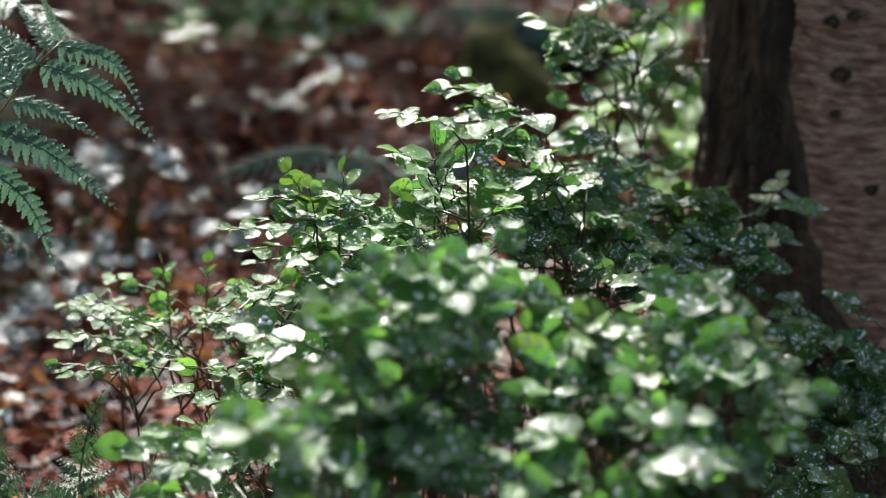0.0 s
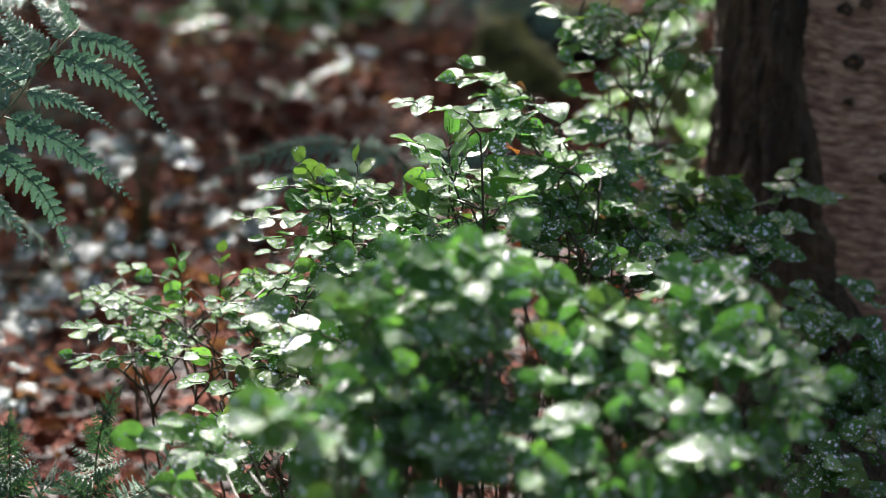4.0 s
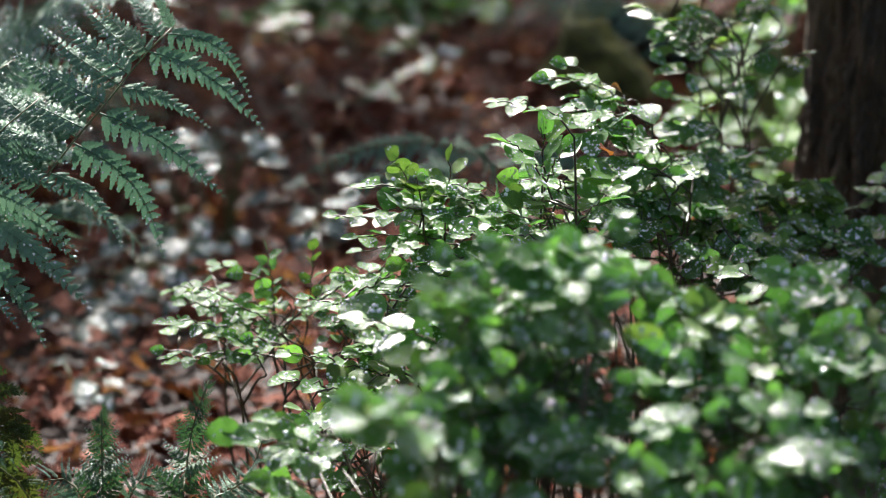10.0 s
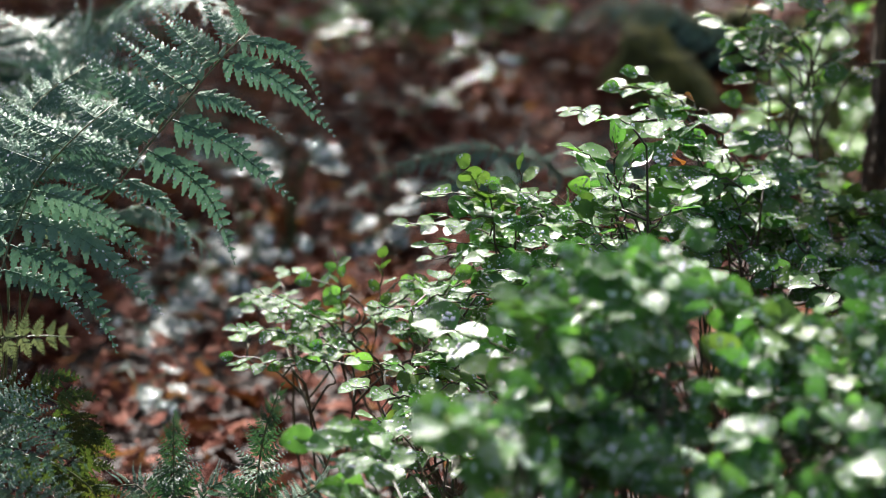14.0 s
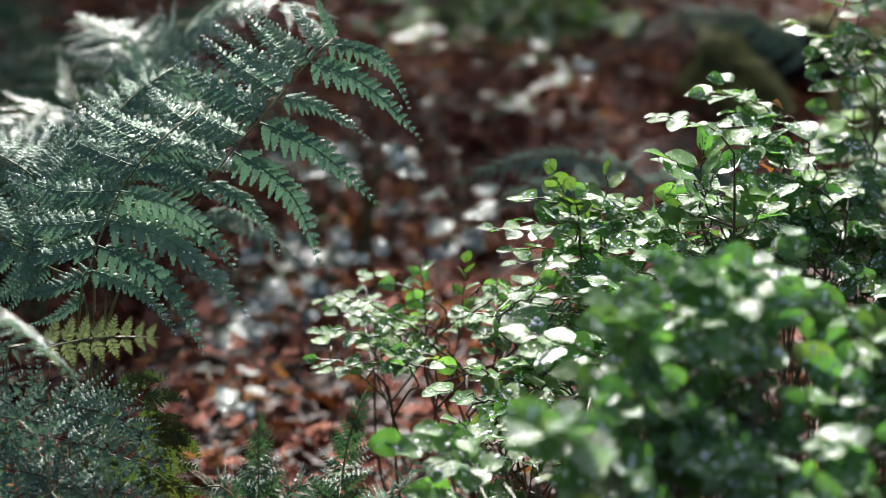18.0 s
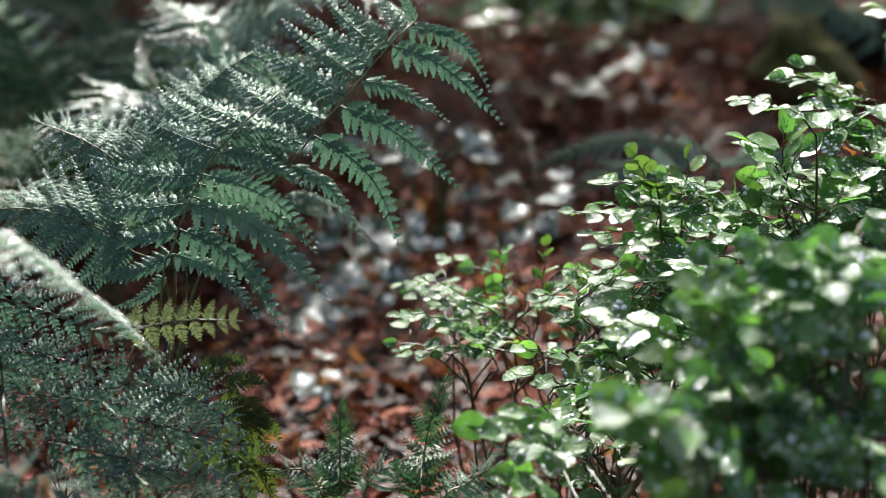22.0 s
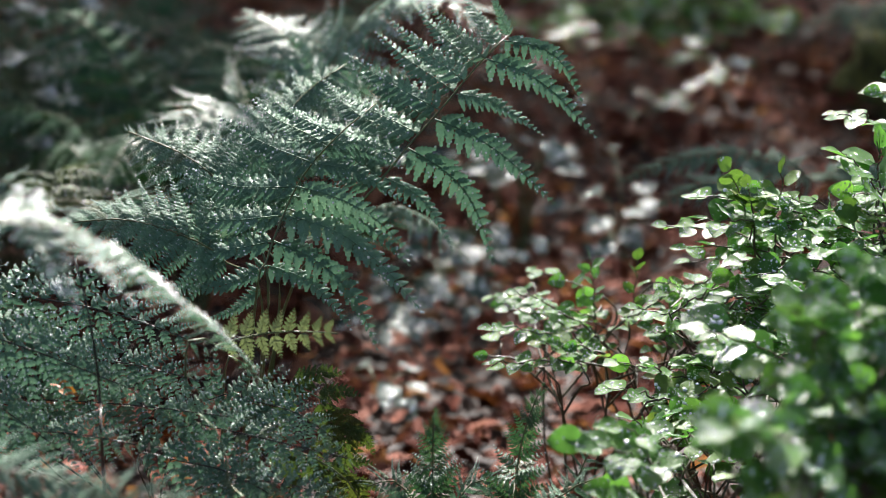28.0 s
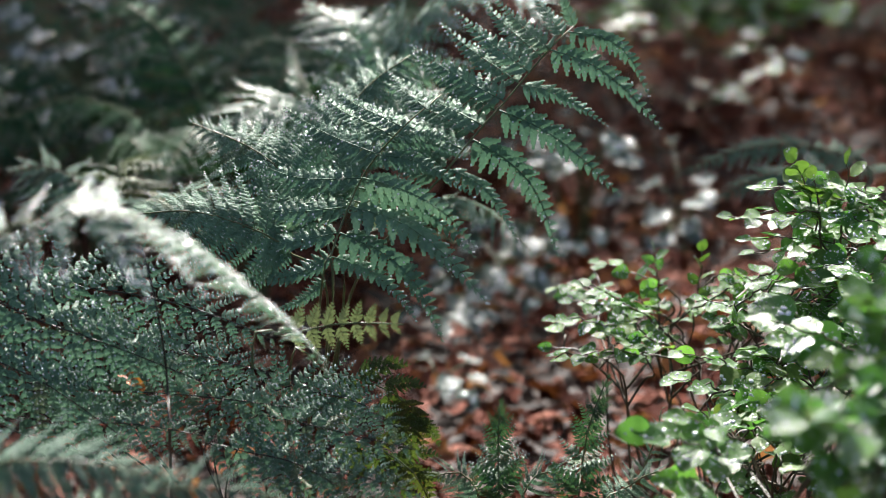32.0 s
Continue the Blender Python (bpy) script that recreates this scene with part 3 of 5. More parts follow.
            for q in ((-1, 0, 0), (-0.3, 0.6, 0.15), (0.5, 0.5, 0.15), (1.1, 0, -0.15), (0.5, -0.5, 0.15), (-0.3, -0.6, 0.15)):
                verts.append(tuple(p + turn @ (Vector(q) * s)))
            faces += [(f, f + 3, f + 2, f + 1), (f, f + 5, f + 4, f + 3)]
    tagged(part("crown", mesh_of("crown", verts, faces, (CROWN,)), tree, "green leafy crown out of view, its clumps placed to shape the sunlight"), kind="stuff")
    return tree


build_tree(0.708, 2.560, 0.172)


# ---- bilberry shrubs ----
LEAVES, WET_LEAVES = ([blade(rng, rng.uniform(0.36, 0.46), rng.uniform(0.05, 0.32), rng.uniform(0.0, 0.22), rng.choice((8, 16, 26, 40)), mat,
                             bead=(0.009, 0.028), pools=rng.choice((2, 4, 6, 9)), pool=(0.025, 0.075)) for _ in range(8)] for mat in (BILBERRY, BILBERRY_WET))
YOUNG_LEAVES = [blade(rng, rng.uniform(0.4, 0.47), rng.uniform(0.02, 0.2), rng.uniform(0.0, 0.15), 10, BILBERRY_YOUNG, tip=0.85, bead=(0.009, 0.028), pools=2) for _ in range(4)]


def shrub(label, root, sprays, fills, wet=0.33, tilt=-0.16):
    """Thin stems from one root. Sprays: a leafy twig's start and end, its leaves and their length; fills: centre, half widths,
    number and leaf length of twigs that grow at random."""
    plant = thing("bilberry_shrub", root[0], root[1], label, "shrub", "bilberry shrubs")
    base = plant.location
    r = random.Random(int(root[0] * 1000) * 31 + int(root[1] * 1000))
    rows = [(Vector(a) - base, Vector(b) - base, n, size, bool(young), 0.22) for a, b, n, size, *young in sprays]
    for centre, half, count, size in fills:
        for _ in range(count):
            while True:
                q = Vector((r.uniform(-1, 1), r.uniform(-1, 1), r.uniform(-1, 1)))
                if q.length < 1.15:
                    break
            start = Vector(centre) + Vector((q.x * half[0], q.y * half[1], q.z * half[2])) - base
            turn = r.uniform(0, 6.28)
            go = Vector((math.cos(turn), math.sin(turn), r.uniform(-0.1, 0.55))) * r.uniform(0.03, 0.06)
            rows.append((start - go * 0.4, start + go * 0.6, r.choice((4, 5, 5, 6)), size * r.uniform(0.85, 1.05), r.random() < 0.06, 0.34))
    trunk = None
    for turn_of, (start, end, n, size, young, rough) in enumerate(rows):
        foot = Vector((r.gauss(0, 0.035) + start.x * 0.3, r.gauss(0, 0.035) + start.y * 0.3, 0))
        foot.z = ground_z(base.x + foot.x, base.y + foot.y) - base.z - 0.02
        low = foot.lerp(start, 0.5) + Vector((r.gauss(0, 0.018), r.gauss(0, 0.018), 0.015))
        near = start - (end - start) * 0.25 - UP * 0.018
        if turn_of % 3 and trunk:
            k = min(range(9, 17), key=lambda i: (trunk[i] - start).length)   # forks off the stem before it
            near = start - (end - start) * 0.3 - UP * 0.012
            stem_line = smooth_line([trunk[k], trunk[k].lerp(near, 0.55) + Vector((r.gauss(0, 0.006), r.gauss(0, 0.006), 0.004)), near, start], 14)
        else:
            stem_line = trunk = smooth_line([foot, low, near, start], 20)
        twig = smooth_line([start, start.lerp(end, 0.35) + UP * 0.003, start.lerp(end, 0.7) + Vector((r.gauss(0, 0.002), 0, 0.003)), end], 14)
        verts, faces = tube(stem_line, 0.0019 if stem_line is trunk else 0.0012, 0.0009, 5)
        twig = [p + Vector((r.gauss(0, 0.0012), r.gauss(0, 0.0012), r.gauss(0, 0.0016))) for p in twig]
        tube(twig, 0.0009, 0.0005, 5, verts, faces)
        stem = part("stem", mesh_of("stem", verts, faces, (STEM,)), plant)
        ahead = end - start
        side = ahead.cross(UP)
        side = side.normalized() if side.length > ahead.length * 0.35 else Vector((1, 0, 0))
        level = Vector((ahead.x, ahead.y, ahead.z * 0.4)).normalized()
        for j in range(n):
            s = (j + 0.6) / n * 13
            k = min(int(s), 12)
            p = twig[k].lerp(twig[k + 1], min(1, s - k))
            sgn = 1 if j % 2 else -1
            open_way = r.uniform(0.5, 1.15)
            way = level * math.cos(open_way) + side * (sgn * math.sin(open_way))
            way.z += r.gauss(-0.05, rough)
            up = Vector((r.gauss(0, rough), r.gauss(tilt if rough < 0.3 else tilt - 0.15, rough), 1)).normalized()
            if r.random() < 0.16:
                up = Vector((r.gauss(0, 0.5), -0.8, 0.6)).normalized()
            if j == n - 1:
                way = level + side * r.gauss(0, 0.2)
            long = size * r.uniform(0.78, 1.08) * (0.8 if j > n - 2 else 1.0)
            part("leaf", r.choice(YOUNG_LEAVES if young else WET_LEAVES if r.random() < wet else LEAVES), stem,
                 m=basis(p + way.normalized() * long * 0.13, way, up, (long, long * r.uniform(0.95, 1.15), long)))
    return plant


shrub("small bilberry shrub with wet glossy round green leaves", (0.00, 2.16), (
    ((-0.053, 2.060, 0.432), (-0.122, 2.020, 0.488), 9, 0.017),
    ((-0.049, 2.100, 0.427), (-0.108, 2.060, 0.462), 9, 0.017),
    ((-0.057, 2.040, 0.429), (-0.143, 2.000, 0.463), 10, 0.017),
    ((-0.060, 2.000, 0.430), (-0.139, 1.970, 0.438), 9, 0.017),
    ((-0.036, 2.000, 0.435), (-0.098, 2.000, 0.446), 9, 0.017),
    ((-0.054, 2.100, 0.438), (-0.060, 2.100, 0.489), 9, 0.013),
    ((-0.023, 2.060, 0.431), (-0.017, 2.060, 0.505), 9, 0.014, "young"),
    ((-0.027, 2.050, 0.451), (0.037, 2.050, 0.482), 10, 0.015),
    ((-0.034, 2.080, 0.413), (-0.086, 2.050, 0.458), 9, 0.018),
    ((-0.044, 2.080, 0.424), (-0.003, 2.080, 0.458), 8, 0.015),
    ((0.028, 1.940, 0.488), (-0.018, 1.920, 0.510), 7, 0.019),
    ((-0.070, 2.100, 0.422), (-0.132, 2.080, 0.447), 9, 0.017),
), (
    ((-0.090, 2.080, 0.427), (0.050, 0.090, 0.041), 12, 0.017),
    ((0.022, 2.060, 0.457), (0.034, 0.060, 0.027), 10, 0.015),
), 0.18)
shrub("low bilberry shrub with dark twigs and broad wet leaves", (0.06, 2.02), (
    ((0.012, 1.920, 0.426), (-0.042, 1.900, 0.448), 5, 0.024),
    ((0.017, 1.940, 0.438), (-0.034, 1.900, 0.473), 5, 0.022),
    ((0.036, 1.950, 0.423), (-0.003, 1.930, 0.455), 4, 0.022),
    ((0.073, 1.920, 0.440), (0.023, 1.900, 0.474), 6, 0.024),
    ((0.005, 1.800, 0.439), (-0.022, 1.780, 0.475), 4, 0.022),
    ((0.064, 1.900, 0.428), (0.008, 1.900, 0.442), 6, 0.023),
    ((0.092, 1.900, 0.453), (0.046, 1.880, 0.487), 6, 0.023),
    ((0.071, 1.800, 0.457), (0.032, 1.780, 0.452), 5, 0.024),
), (
    ((0.046, 1.920, 0.435), (0.056, 0.060, 0.032), 10, 0.023),
    ((0.030, 1.750, 0.459), (0.057, 0.080, 0.033), 16, 0.023),
))
shrub("sunlit bilberry shrub with level tiers of wet leaves", (0.14, 2.12), (
    ((0.114, 1.970, 0.577), (0.028, 1.950, 0.598), 9, 0.022),
    ((0.113, 1.950, 0.570), (0.023, 1.920, 0.587), 9, 0.025),
    ((0.095, 1.980, 0.547), (0.004, 1.970, 0.566), 9, 0.020),
    ((0.104, 1.970, 0.540), (0.020, 1.960, 0.551), 8, 0.020),
    ((0.095, 2.000, 0.520), (0.024, 1.990, 0.529), 7, 0.017),
    ((0.076, 1.960, 0.559), (0.054, 1.950, 0.622), 6, 0.022, "young"),
    ((0.095, 1.970, 0.565), (0.098, 1.970, 0.616), 5, 0.020, "young"),
    ((0.076, 1.950, 0.573), (0.069, 1.950, 0.607), 5, 0.020, "young"),
    ((0.114, 1.970, 0.575), (0.081, 1.960, 0.601), 6, 0.022),
    ((0.138, 1.900, 0.550), (0.076, 1.880, 0.558), 8, 0.024),
    ((0.120, 1.900, 0.526), (0.056, 1.880, 0.538), 7, 0.024),
    ((0.127, 1.850, 0.552), (0.086, 1.830, 0.562), 6, 0.024),
), (
    ((0.075, 2.020, 0.528), (0.041, 0.050, 0.032), 8, 0.022),
    ((0.086, 1.920, 0.504), (0.053, 0.070, 0.031), 16, 0.022),
), 0.45)
shrub("bilberry shrub with sunlit beaded leaves on crossing twigs", (0.20, 2.10), (
    ((0.152, 1.980, 0.563), (0.095, 1.960, 0.596), 8, 0.023),
    ((0.163, 1.980, 0.561), (0.123, 1.970, 0.592), 7, 0.022),
    ((0.152, 1.950, 0.556), (0.101, 1.930, 0.579), 8, 0.024),
    ((0.155, 1.920, 0.560), (0.111, 1.900, 0.575), 7, 0.024),
    ((0.183, 1.950, 0.556), (0.140, 1.930, 0.581), 7, 0.025),
    ((0.184, 1.900, 0.564), (0.133, 1.880, 0.577), 8, 0.025),
    ((0.111, 1.920, 0.504), (0.033, 1.900, 0.521), 7, 0.017),
    ((0.133, 1.800, 0.531), (0.085, 1.780, 0.554), 7, 0.020),
    ((0.095, 1.670, 0.564), (0.027, 1.650, 0.600), 7, 0.032),
    ((0.083, 1.680, 0.558), (0.038, 1.660, 0.583), 6, 0.030),
), (
    ((0.143, 2.000, 0.524), (0.048, 0.050, 0.032), 12, 0.023),
    ((0.107, 1.800, 0.516), (0.035, 0.060, 0.032), 12, 0.022),
), 0.45)
shrub("tall bilberry shrub with level beaded leaves above dark stems", (0.21, 1.98), (
    ((0.183, 1.900, 0.670), (0.133, 1.880, 0.691), 7, 0.022),
    ((0.174, 1.930, 0.609), (0.145, 1.920, 0.645), 4, 0.033),
    ((0.173, 1.940, 0.611), (0.172, 1.940, 0.647), 5, 0.029),
    ((0.176, 1.950, 0.598), (0.189, 1.950, 0.627), 4, 0.030),
    ((0.173, 1.950, 0.586), (0.154, 1.940, 0.606), 4, 0.028),
    ((0.189, 1.970, 0.586), (0.203, 1.970, 0.606), 5, 0.017, "young"),
    ((0.181, 1.930, 0.578), (0.160, 1.920, 0.596), 4, 0.026, "young"),
    ((0.201, 1.950, 0.561), (0.230, 1.960, 0.586), 5, 0.027),
    ((0.208, 1.970, 0.563), (0.189, 1.970, 0.593), 5, 0.024),
), (
    ((0.191, 1.990, 0.556), (0.028, 0.050, 0.030), 8, 0.024),
), 0.45)
shrub("bilberry shrub holding a dead leaf among beaded leaves", (0.29, 2.20), (
    ((0.249, 2.120, 0.624), (0.187, 2.100, 0.648), 7, 0.026),
    ((0.243, 2.140, 0.625), (0.206, 2.120, 0.653), 5, 0.025),
    ((0.265, 2.130, 0.610), (0.212, 2.100, 0.630), 6, 0.025),
    ((0.263, 2.080, 0.617), (0.196, 2.050, 0.628), 7, 0.027),
    ((0.272, 2.120, 0.613), (0.250, 2.100, 0.626), 3, 0.030),
    ((0.249, 2.060, 0.601), (0.208, 2.040, 0.623), 4, 0.034),
    ((0.278, 2.080, 0.598), (0.241, 2.060, 0.611), 5, 0.028),
    ((0.287, 2.070, 0.592), (0.257, 2.050, 0.606), 4, 0.030),
    ((0.274, 2.020, 0.589), (0.217, 2.000, 0.594), 7, 0.029),
    ((0.297, 2.050, 0.568), (0.241, 2.030, 0.578), 6, 0.028),
    ((0.270, 2.000, 0.547), (0.222, 1.980, 0.580), 5, 0.036),
    ((0.308, 2.100, 0.569), (0.273, 2.080, 0.576), 5, 0.028),
), (
    ((0.259, 2.080, 0.545), (0.038, 0.050, 0.032), 12, 0.027),
    ((0.237, 2.020, 0.520), (0.045, 0.050, 0.027), 10, 0.027),
), 0.45)
shrub("open bilberry shrub with thin dark twigs near the trunk", (0.38, 2.34), (
    ((0.352, 2.280, 0.620), (0.290, 2.260, 0.667), 7, 0.028),
    ((0.359, 2.290, 0.625), (0.308, 2.270, 0.637), 5, 0.026),
    ((0.364, 2.270, 0.619), (0.306, 2.250, 0.623), 7, 0.025),
    ((0.376, 2.300, 0.638), (0.324, 2.280, 0.649), 6, 0.025),
    ((0.365, 2.300, 0.633), (0.391, 2.300, 0.655), 4, 0.026),
    ((0.379, 2.280, 0.619), (0.362, 2.280, 0.647), 4, 0.027),
    ((0.393, 2.280, 0.603), (0.410, 2.270, 0.625), 4, 0.030),
    ((0.415, 2.280, 0.593), (0.440, 2.270, 0.618), 5, 0.027, "young"),
    ((0.351, 2.270, 0.595), (0.317, 2.250, 0.609), 3, 0.034),
    ((0.364, 2.280, 0.575), (0.385, 2.280, 0.589), 4, 0.027),
    ((0.351, 2.260, 0.565), (0.317, 2.250, 0.590), 4, 0.026),
    ((0.346, 2.200, 0.572), (0.307, 2.180, 0.568), 5, 0.028),
), (
    ((0.348, 2.320, 0.659), (0.055, 0.060, 0.026), 6, 0.027),
    ((0.350, 2.240, 0.528), (0.036, 0.060, 0.029), 6, 0.028),
), 0.5)
shrub("leafy green bilberry shrub between stump and trunk", (0.36, 2.20), (
    ((0.389, 2.200, 0.516), (0.373, 2.200, 0.536), 4, 0.028),
    ((0.335, 2.150, 0.536), (0.307, 2.130, 0.554), 5, 0.030),
    ((0.334, 2.100, 0.516), (0.296, 2.080, 0.545), 5, 0.028),
    ((0.360, 2.100, 0.515), (0.326, 2.080, 0.533), 6, 0.027),
    ((0.406, 2.200, 0.508), (0.381, 2.180, 0.526), 4, 0.028),
    ((0.344, 2.050, 0.496), (0.301, 2.030, 0.520), 6, 0.027),
    ((0.391, 2.100, 0.499), (0.357, 2.080, 0.517), 6, 0.027),
    ((0.368, 1.980, 0.498), (0.341, 1.960, 0.514), 3, 0.034),
), (
    ((0.340, 2.140, 0.507), (0.058, 0.070, 0.045), 26, 0.027),
    ((0.326, 2.060, 0.477), (0.061, 0.060, 0.033), 12, 0.025),
), 0.5)
shrub("green bilberry shrub reaching across the tree trunk", (0.47, 2.30), (
    ((0.415, 2.170, 0.487), (0.409, 2.160, 0.528), 5, 0.027, "young"),
    ((0.433, 2.180, 0.483), (0.402, 2.160, 0.516), 5, 0.026, "young"),
    ((0.462, 2.180, 0.480), (0.448, 2.170, 0.520), 5, 0.028, "young"),
    ((0.489, 2.200, 0.487), (0.439, 2.180, 0.513), 5, 0.027, "young"),
    ((0.503, 2.240, 0.467), (0.527, 2.260, 0.505), 4, 0.027),
    ((0.505, 2.240, 0.484), (0.556, 2.260, 0.472), 4, 0.038),
    ((0.484, 2.200, 0.473), (0.521, 2.200, 0.460), 4, 0.030),
    ((0.458, 2.140, 0.478), (0.417, 2.120, 0.497), 6, 0.027),
    ((0.475, 2.120, 0.478), (0.430, 2.100, 0.490), 7, 0.027),
    ((0.451, 2.100, 0.475), (0.391, 2.080, 0.490), 7, 0.027),
    ((0.431, 2.120, 0.480), (0.376, 2.100, 0.494), 7, 0.027),
    ((0.442, 2.140, 0.486), (0.478, 2.140, 0.494), 4, 0.028),
), (
    ((0.439, 2.180, 0.469), (0.046, 0.060, 0.029), 16, 0.027),
    ((0.427, 2.100, 0.439), (0.040, 0.060, 0.033), 10, 0.026),
))
shrub("shaded bilberry shrub at the foot of the tree", (0.52, 2.24), (
    ((0.529, 2.140, 0.407), (0.489, 2.130, 0.436), 3, 0.028),
    ((0.545, 2.150, 0.405), (0.515, 2.140, 0.427), 3, 0.026),
    ((0.548, 2.130, 0.406), (0.507, 2.120, 0.421), 4, 0.027),
    ((0.596, 2.150, 0.402), (0.565, 2.140, 0.429), 4, 0.030),
    ((0.535, 2.100, 0.392), (0.498, 2.080, 0.417), 5, 0.028),
    ((0.566, 2.120, 0.389), (0.534, 2.100, 0.409), 4, 0.026),
    ((0.397, 2.050, 0.404), (0.373, 2.030, 0.429), 3, 0.036),
    ((0.598, 2.120, 0.382), (0.566, 2.100, 0.402), 4, 0.030),
), (
    ((0.554, 2.120, 0.361), (0.057, 0.070, 0.036), 20, 0.026),
    ((0.532, 2.020, 0.326), (0.058, 0.080, 0.046), 20, 0.026),
    ((0.594, 2.100, 0.305), (0.052, 0.080, 0.076), 14, 0.026),
), 0.15, -0.4)
shrub("dense bilberry shrub with fresh green leaves", (0.15, 1.42), (
    ((0.115, 1.500, 0.667), (0.083, 1.480, 0.706), 6, 0.025),
    ((0.138, 1.450, 0.708), (0.109, 1.430, 0.734), 6, 0.0255),
    ((0.181, 1.460, 0.704), (0.152, 1.450, 0.721), 6, 0.0255),
    ((0.201, 1.480, 0.688), (0.177, 1.500, 0.704), 6, 0.0255),
    ((0.150, 1.420, 0.712), (0.128, 1.400, 0.734), 6, 0.0255),
    ((0.096, 1.450, 0.672), (0.071, 1.420, 0.699), 6, 0.025),
    ((0.064, 1.290, 0.671), (0.030, 1.270, 0.698), 6, 0.030),
    ((0.058, 1.280, 0.679), (0.024, 1.260, 0.696), 5, 0.030),
    ((-0.002, 1.580, 0.526), (-0.058, 1.560, 0.549), 6, 0.030),
    ((0.006, 1.600, 0.529), (-0.032, 1.580, 0.552), 5, 0.0255),
), (
    ((0.143, 1.460, 0.683), (0.061, 0.070, 0.033), 26, 0.025),
    ((0.108, 1.420, 0.638), (0.041, 0.080, 0.031), 20, 0.025),
    ((0.079, 1.340, 0.637), (0.053, 0.070, 0.031), 14, 0.0255),
    ((-0.021, 1.620, 0.499), (0.035, 0.050, 0.020), 3, 0.025),
), 0.2, -0.6)
shrub("broad bilberry shrub with soft green leaves", (0.30, 1.42), (
    ((0.250, 1.500, 0.664), (0.215, 1.480, 0.688), 5, 0.029),
    ((0.256, 1.460, 0.664), (0.237, 1.450, 0.685), 6, 0.028, "young"),
    ((0.266, 1.450, 0.652), (0.241, 1.430, 0.676), 6, 0.028, "young"),
    ((0.339, 1.500, 0.666), (0.303, 1.500, 0.682), 5, 0.036),
    ((0.350, 1.500, 0.670), (0.323, 1.500, 0.678), 4, 0.034),
    ((0.373, 1.500, 0.638), (0.336, 1.480, 0.654), 5, 0.033),
    ((0.336, 1.420, 0.648), (0.300, 1.400, 0.668), 6, 0.030),
    ((0.283, 1.420, 0.645), (0.258, 1.400, 0.669), 5, 0.0255),
), (
    ((0.278, 1.480, 0.644), (0.074, 0.070, 0.029), 26, 0.0255),
    ((0.258, 1.380, 0.627), (0.084, 0.080, 0.038), 42, 0.0255),
    ((0.158, 1.380, 0.611), (0.024, 0.050, 0.022), 8, 0.025),
), 0.1, -0.75)


# ---- ferns ----
main = fern(-0.396, 2.075, "large blue-green buckler fern arching over the leaf litter, beaded with rain")
foot = tuple(main.location)
top = frond(main, [foot, *[(-0.318, 1.950, 0.478), (-0.266, 1.940, 0.567), (-0.230, 1.940, 0.611), (-0.205, 1.950, 0.641), (-0.179, 1.950, 0.671), (-0.159, 1.960, 0.694), (-0.140, 1.960, 0.716), (-0.125, 1.970, 0.728)]], (0.0, -0.66, 0.75), 0, 0, label="long arching frond with drooping side branches")
for root, tip, bend in (
    ((-0.129, 1.950, 0.728), (-0.063, 1.950, 0.675), 0.20),
    ((-0.143, 1.950, 0.713), (-0.052, 1.950, 0.649), 0.10),
    ((-0.167, 1.950, 0.683), (-0.096, 1.950, 0.651), 0.10),
    ((-0.185, 1.950, 0.662), (-0.085, 1.950, 0.591), 0.07),
    ((-0.207, 1.950, 0.637), (-0.136, 1.950, 0.536), 0.14),
    ((-0.228, 1.950, 0.612), (-0.168, 1.920, 0.560), 0.14),
):
    branch(top, root, tip, bend)
for root, tip, bend in (
    ((-0.124, 1.950, 0.732), (-0.139, 1.950, 0.774), 0.02),
    ((-0.134, 1.962, 0.722), (-0.165, 2.002, 0.758), 0.02),
    ((-0.143, 1.950, 0.713), (-0.195, 2.000, 0.747), 0.02),
    ((-0.151, 1.962, 0.704), (-0.206, 2.025, 0.738), 0.02),
    ((-0.160, 1.950, 0.694), (-0.226, 2.000, 0.735), 0.02),
    ((-0.170, 1.962, 0.682), (-0.240, 2.030, 0.716), 0.02),
    ((-0.181, 1.950, 0.670), (-0.265, 2.010, 0.702), 0.02),
):
    branch(top, root, tip, bend)
for root, tip, bend in (
    ((-0.190, 1.962, 0.659), (-0.267, 2.039, 0.686), 0.02),
    ((-0.198, 1.950, 0.649), (-0.281, 2.020, 0.674), 0.02),
    ((-0.207, 1.962, 0.639), (-0.291, 2.044, 0.662), 0.02),
    ((-0.215, 1.950, 0.628), (-0.313, 2.020, 0.654), 0.02),
    ((-0.223, 1.962, 0.619), (-0.315, 2.039, 0.640), -0.03),
    ((-0.230, 1.950, 0.610), (-0.330, 2.010, 0.630), -0.08),
    ((-0.239, 1.962, 0.598), (-0.310, 1.993, 0.618), -0.01),
    ((-0.248, 1.950, 0.586), (-0.300, 1.920, 0.608), 0.05),
):
    branch(top, root, tip, bend)
second = frond(main, [foot, *[(-0.325, 1.860, 0.523), (-0.313, 1.860, 0.571), (-0.302, 1.870, 0.601), (-0.286, 1.890, 0.632), (-0.260, 1.910, 0.659), (-0.231, 1.940, 0.678)]], (0.0, -0.66, 0.75), 0, 0)
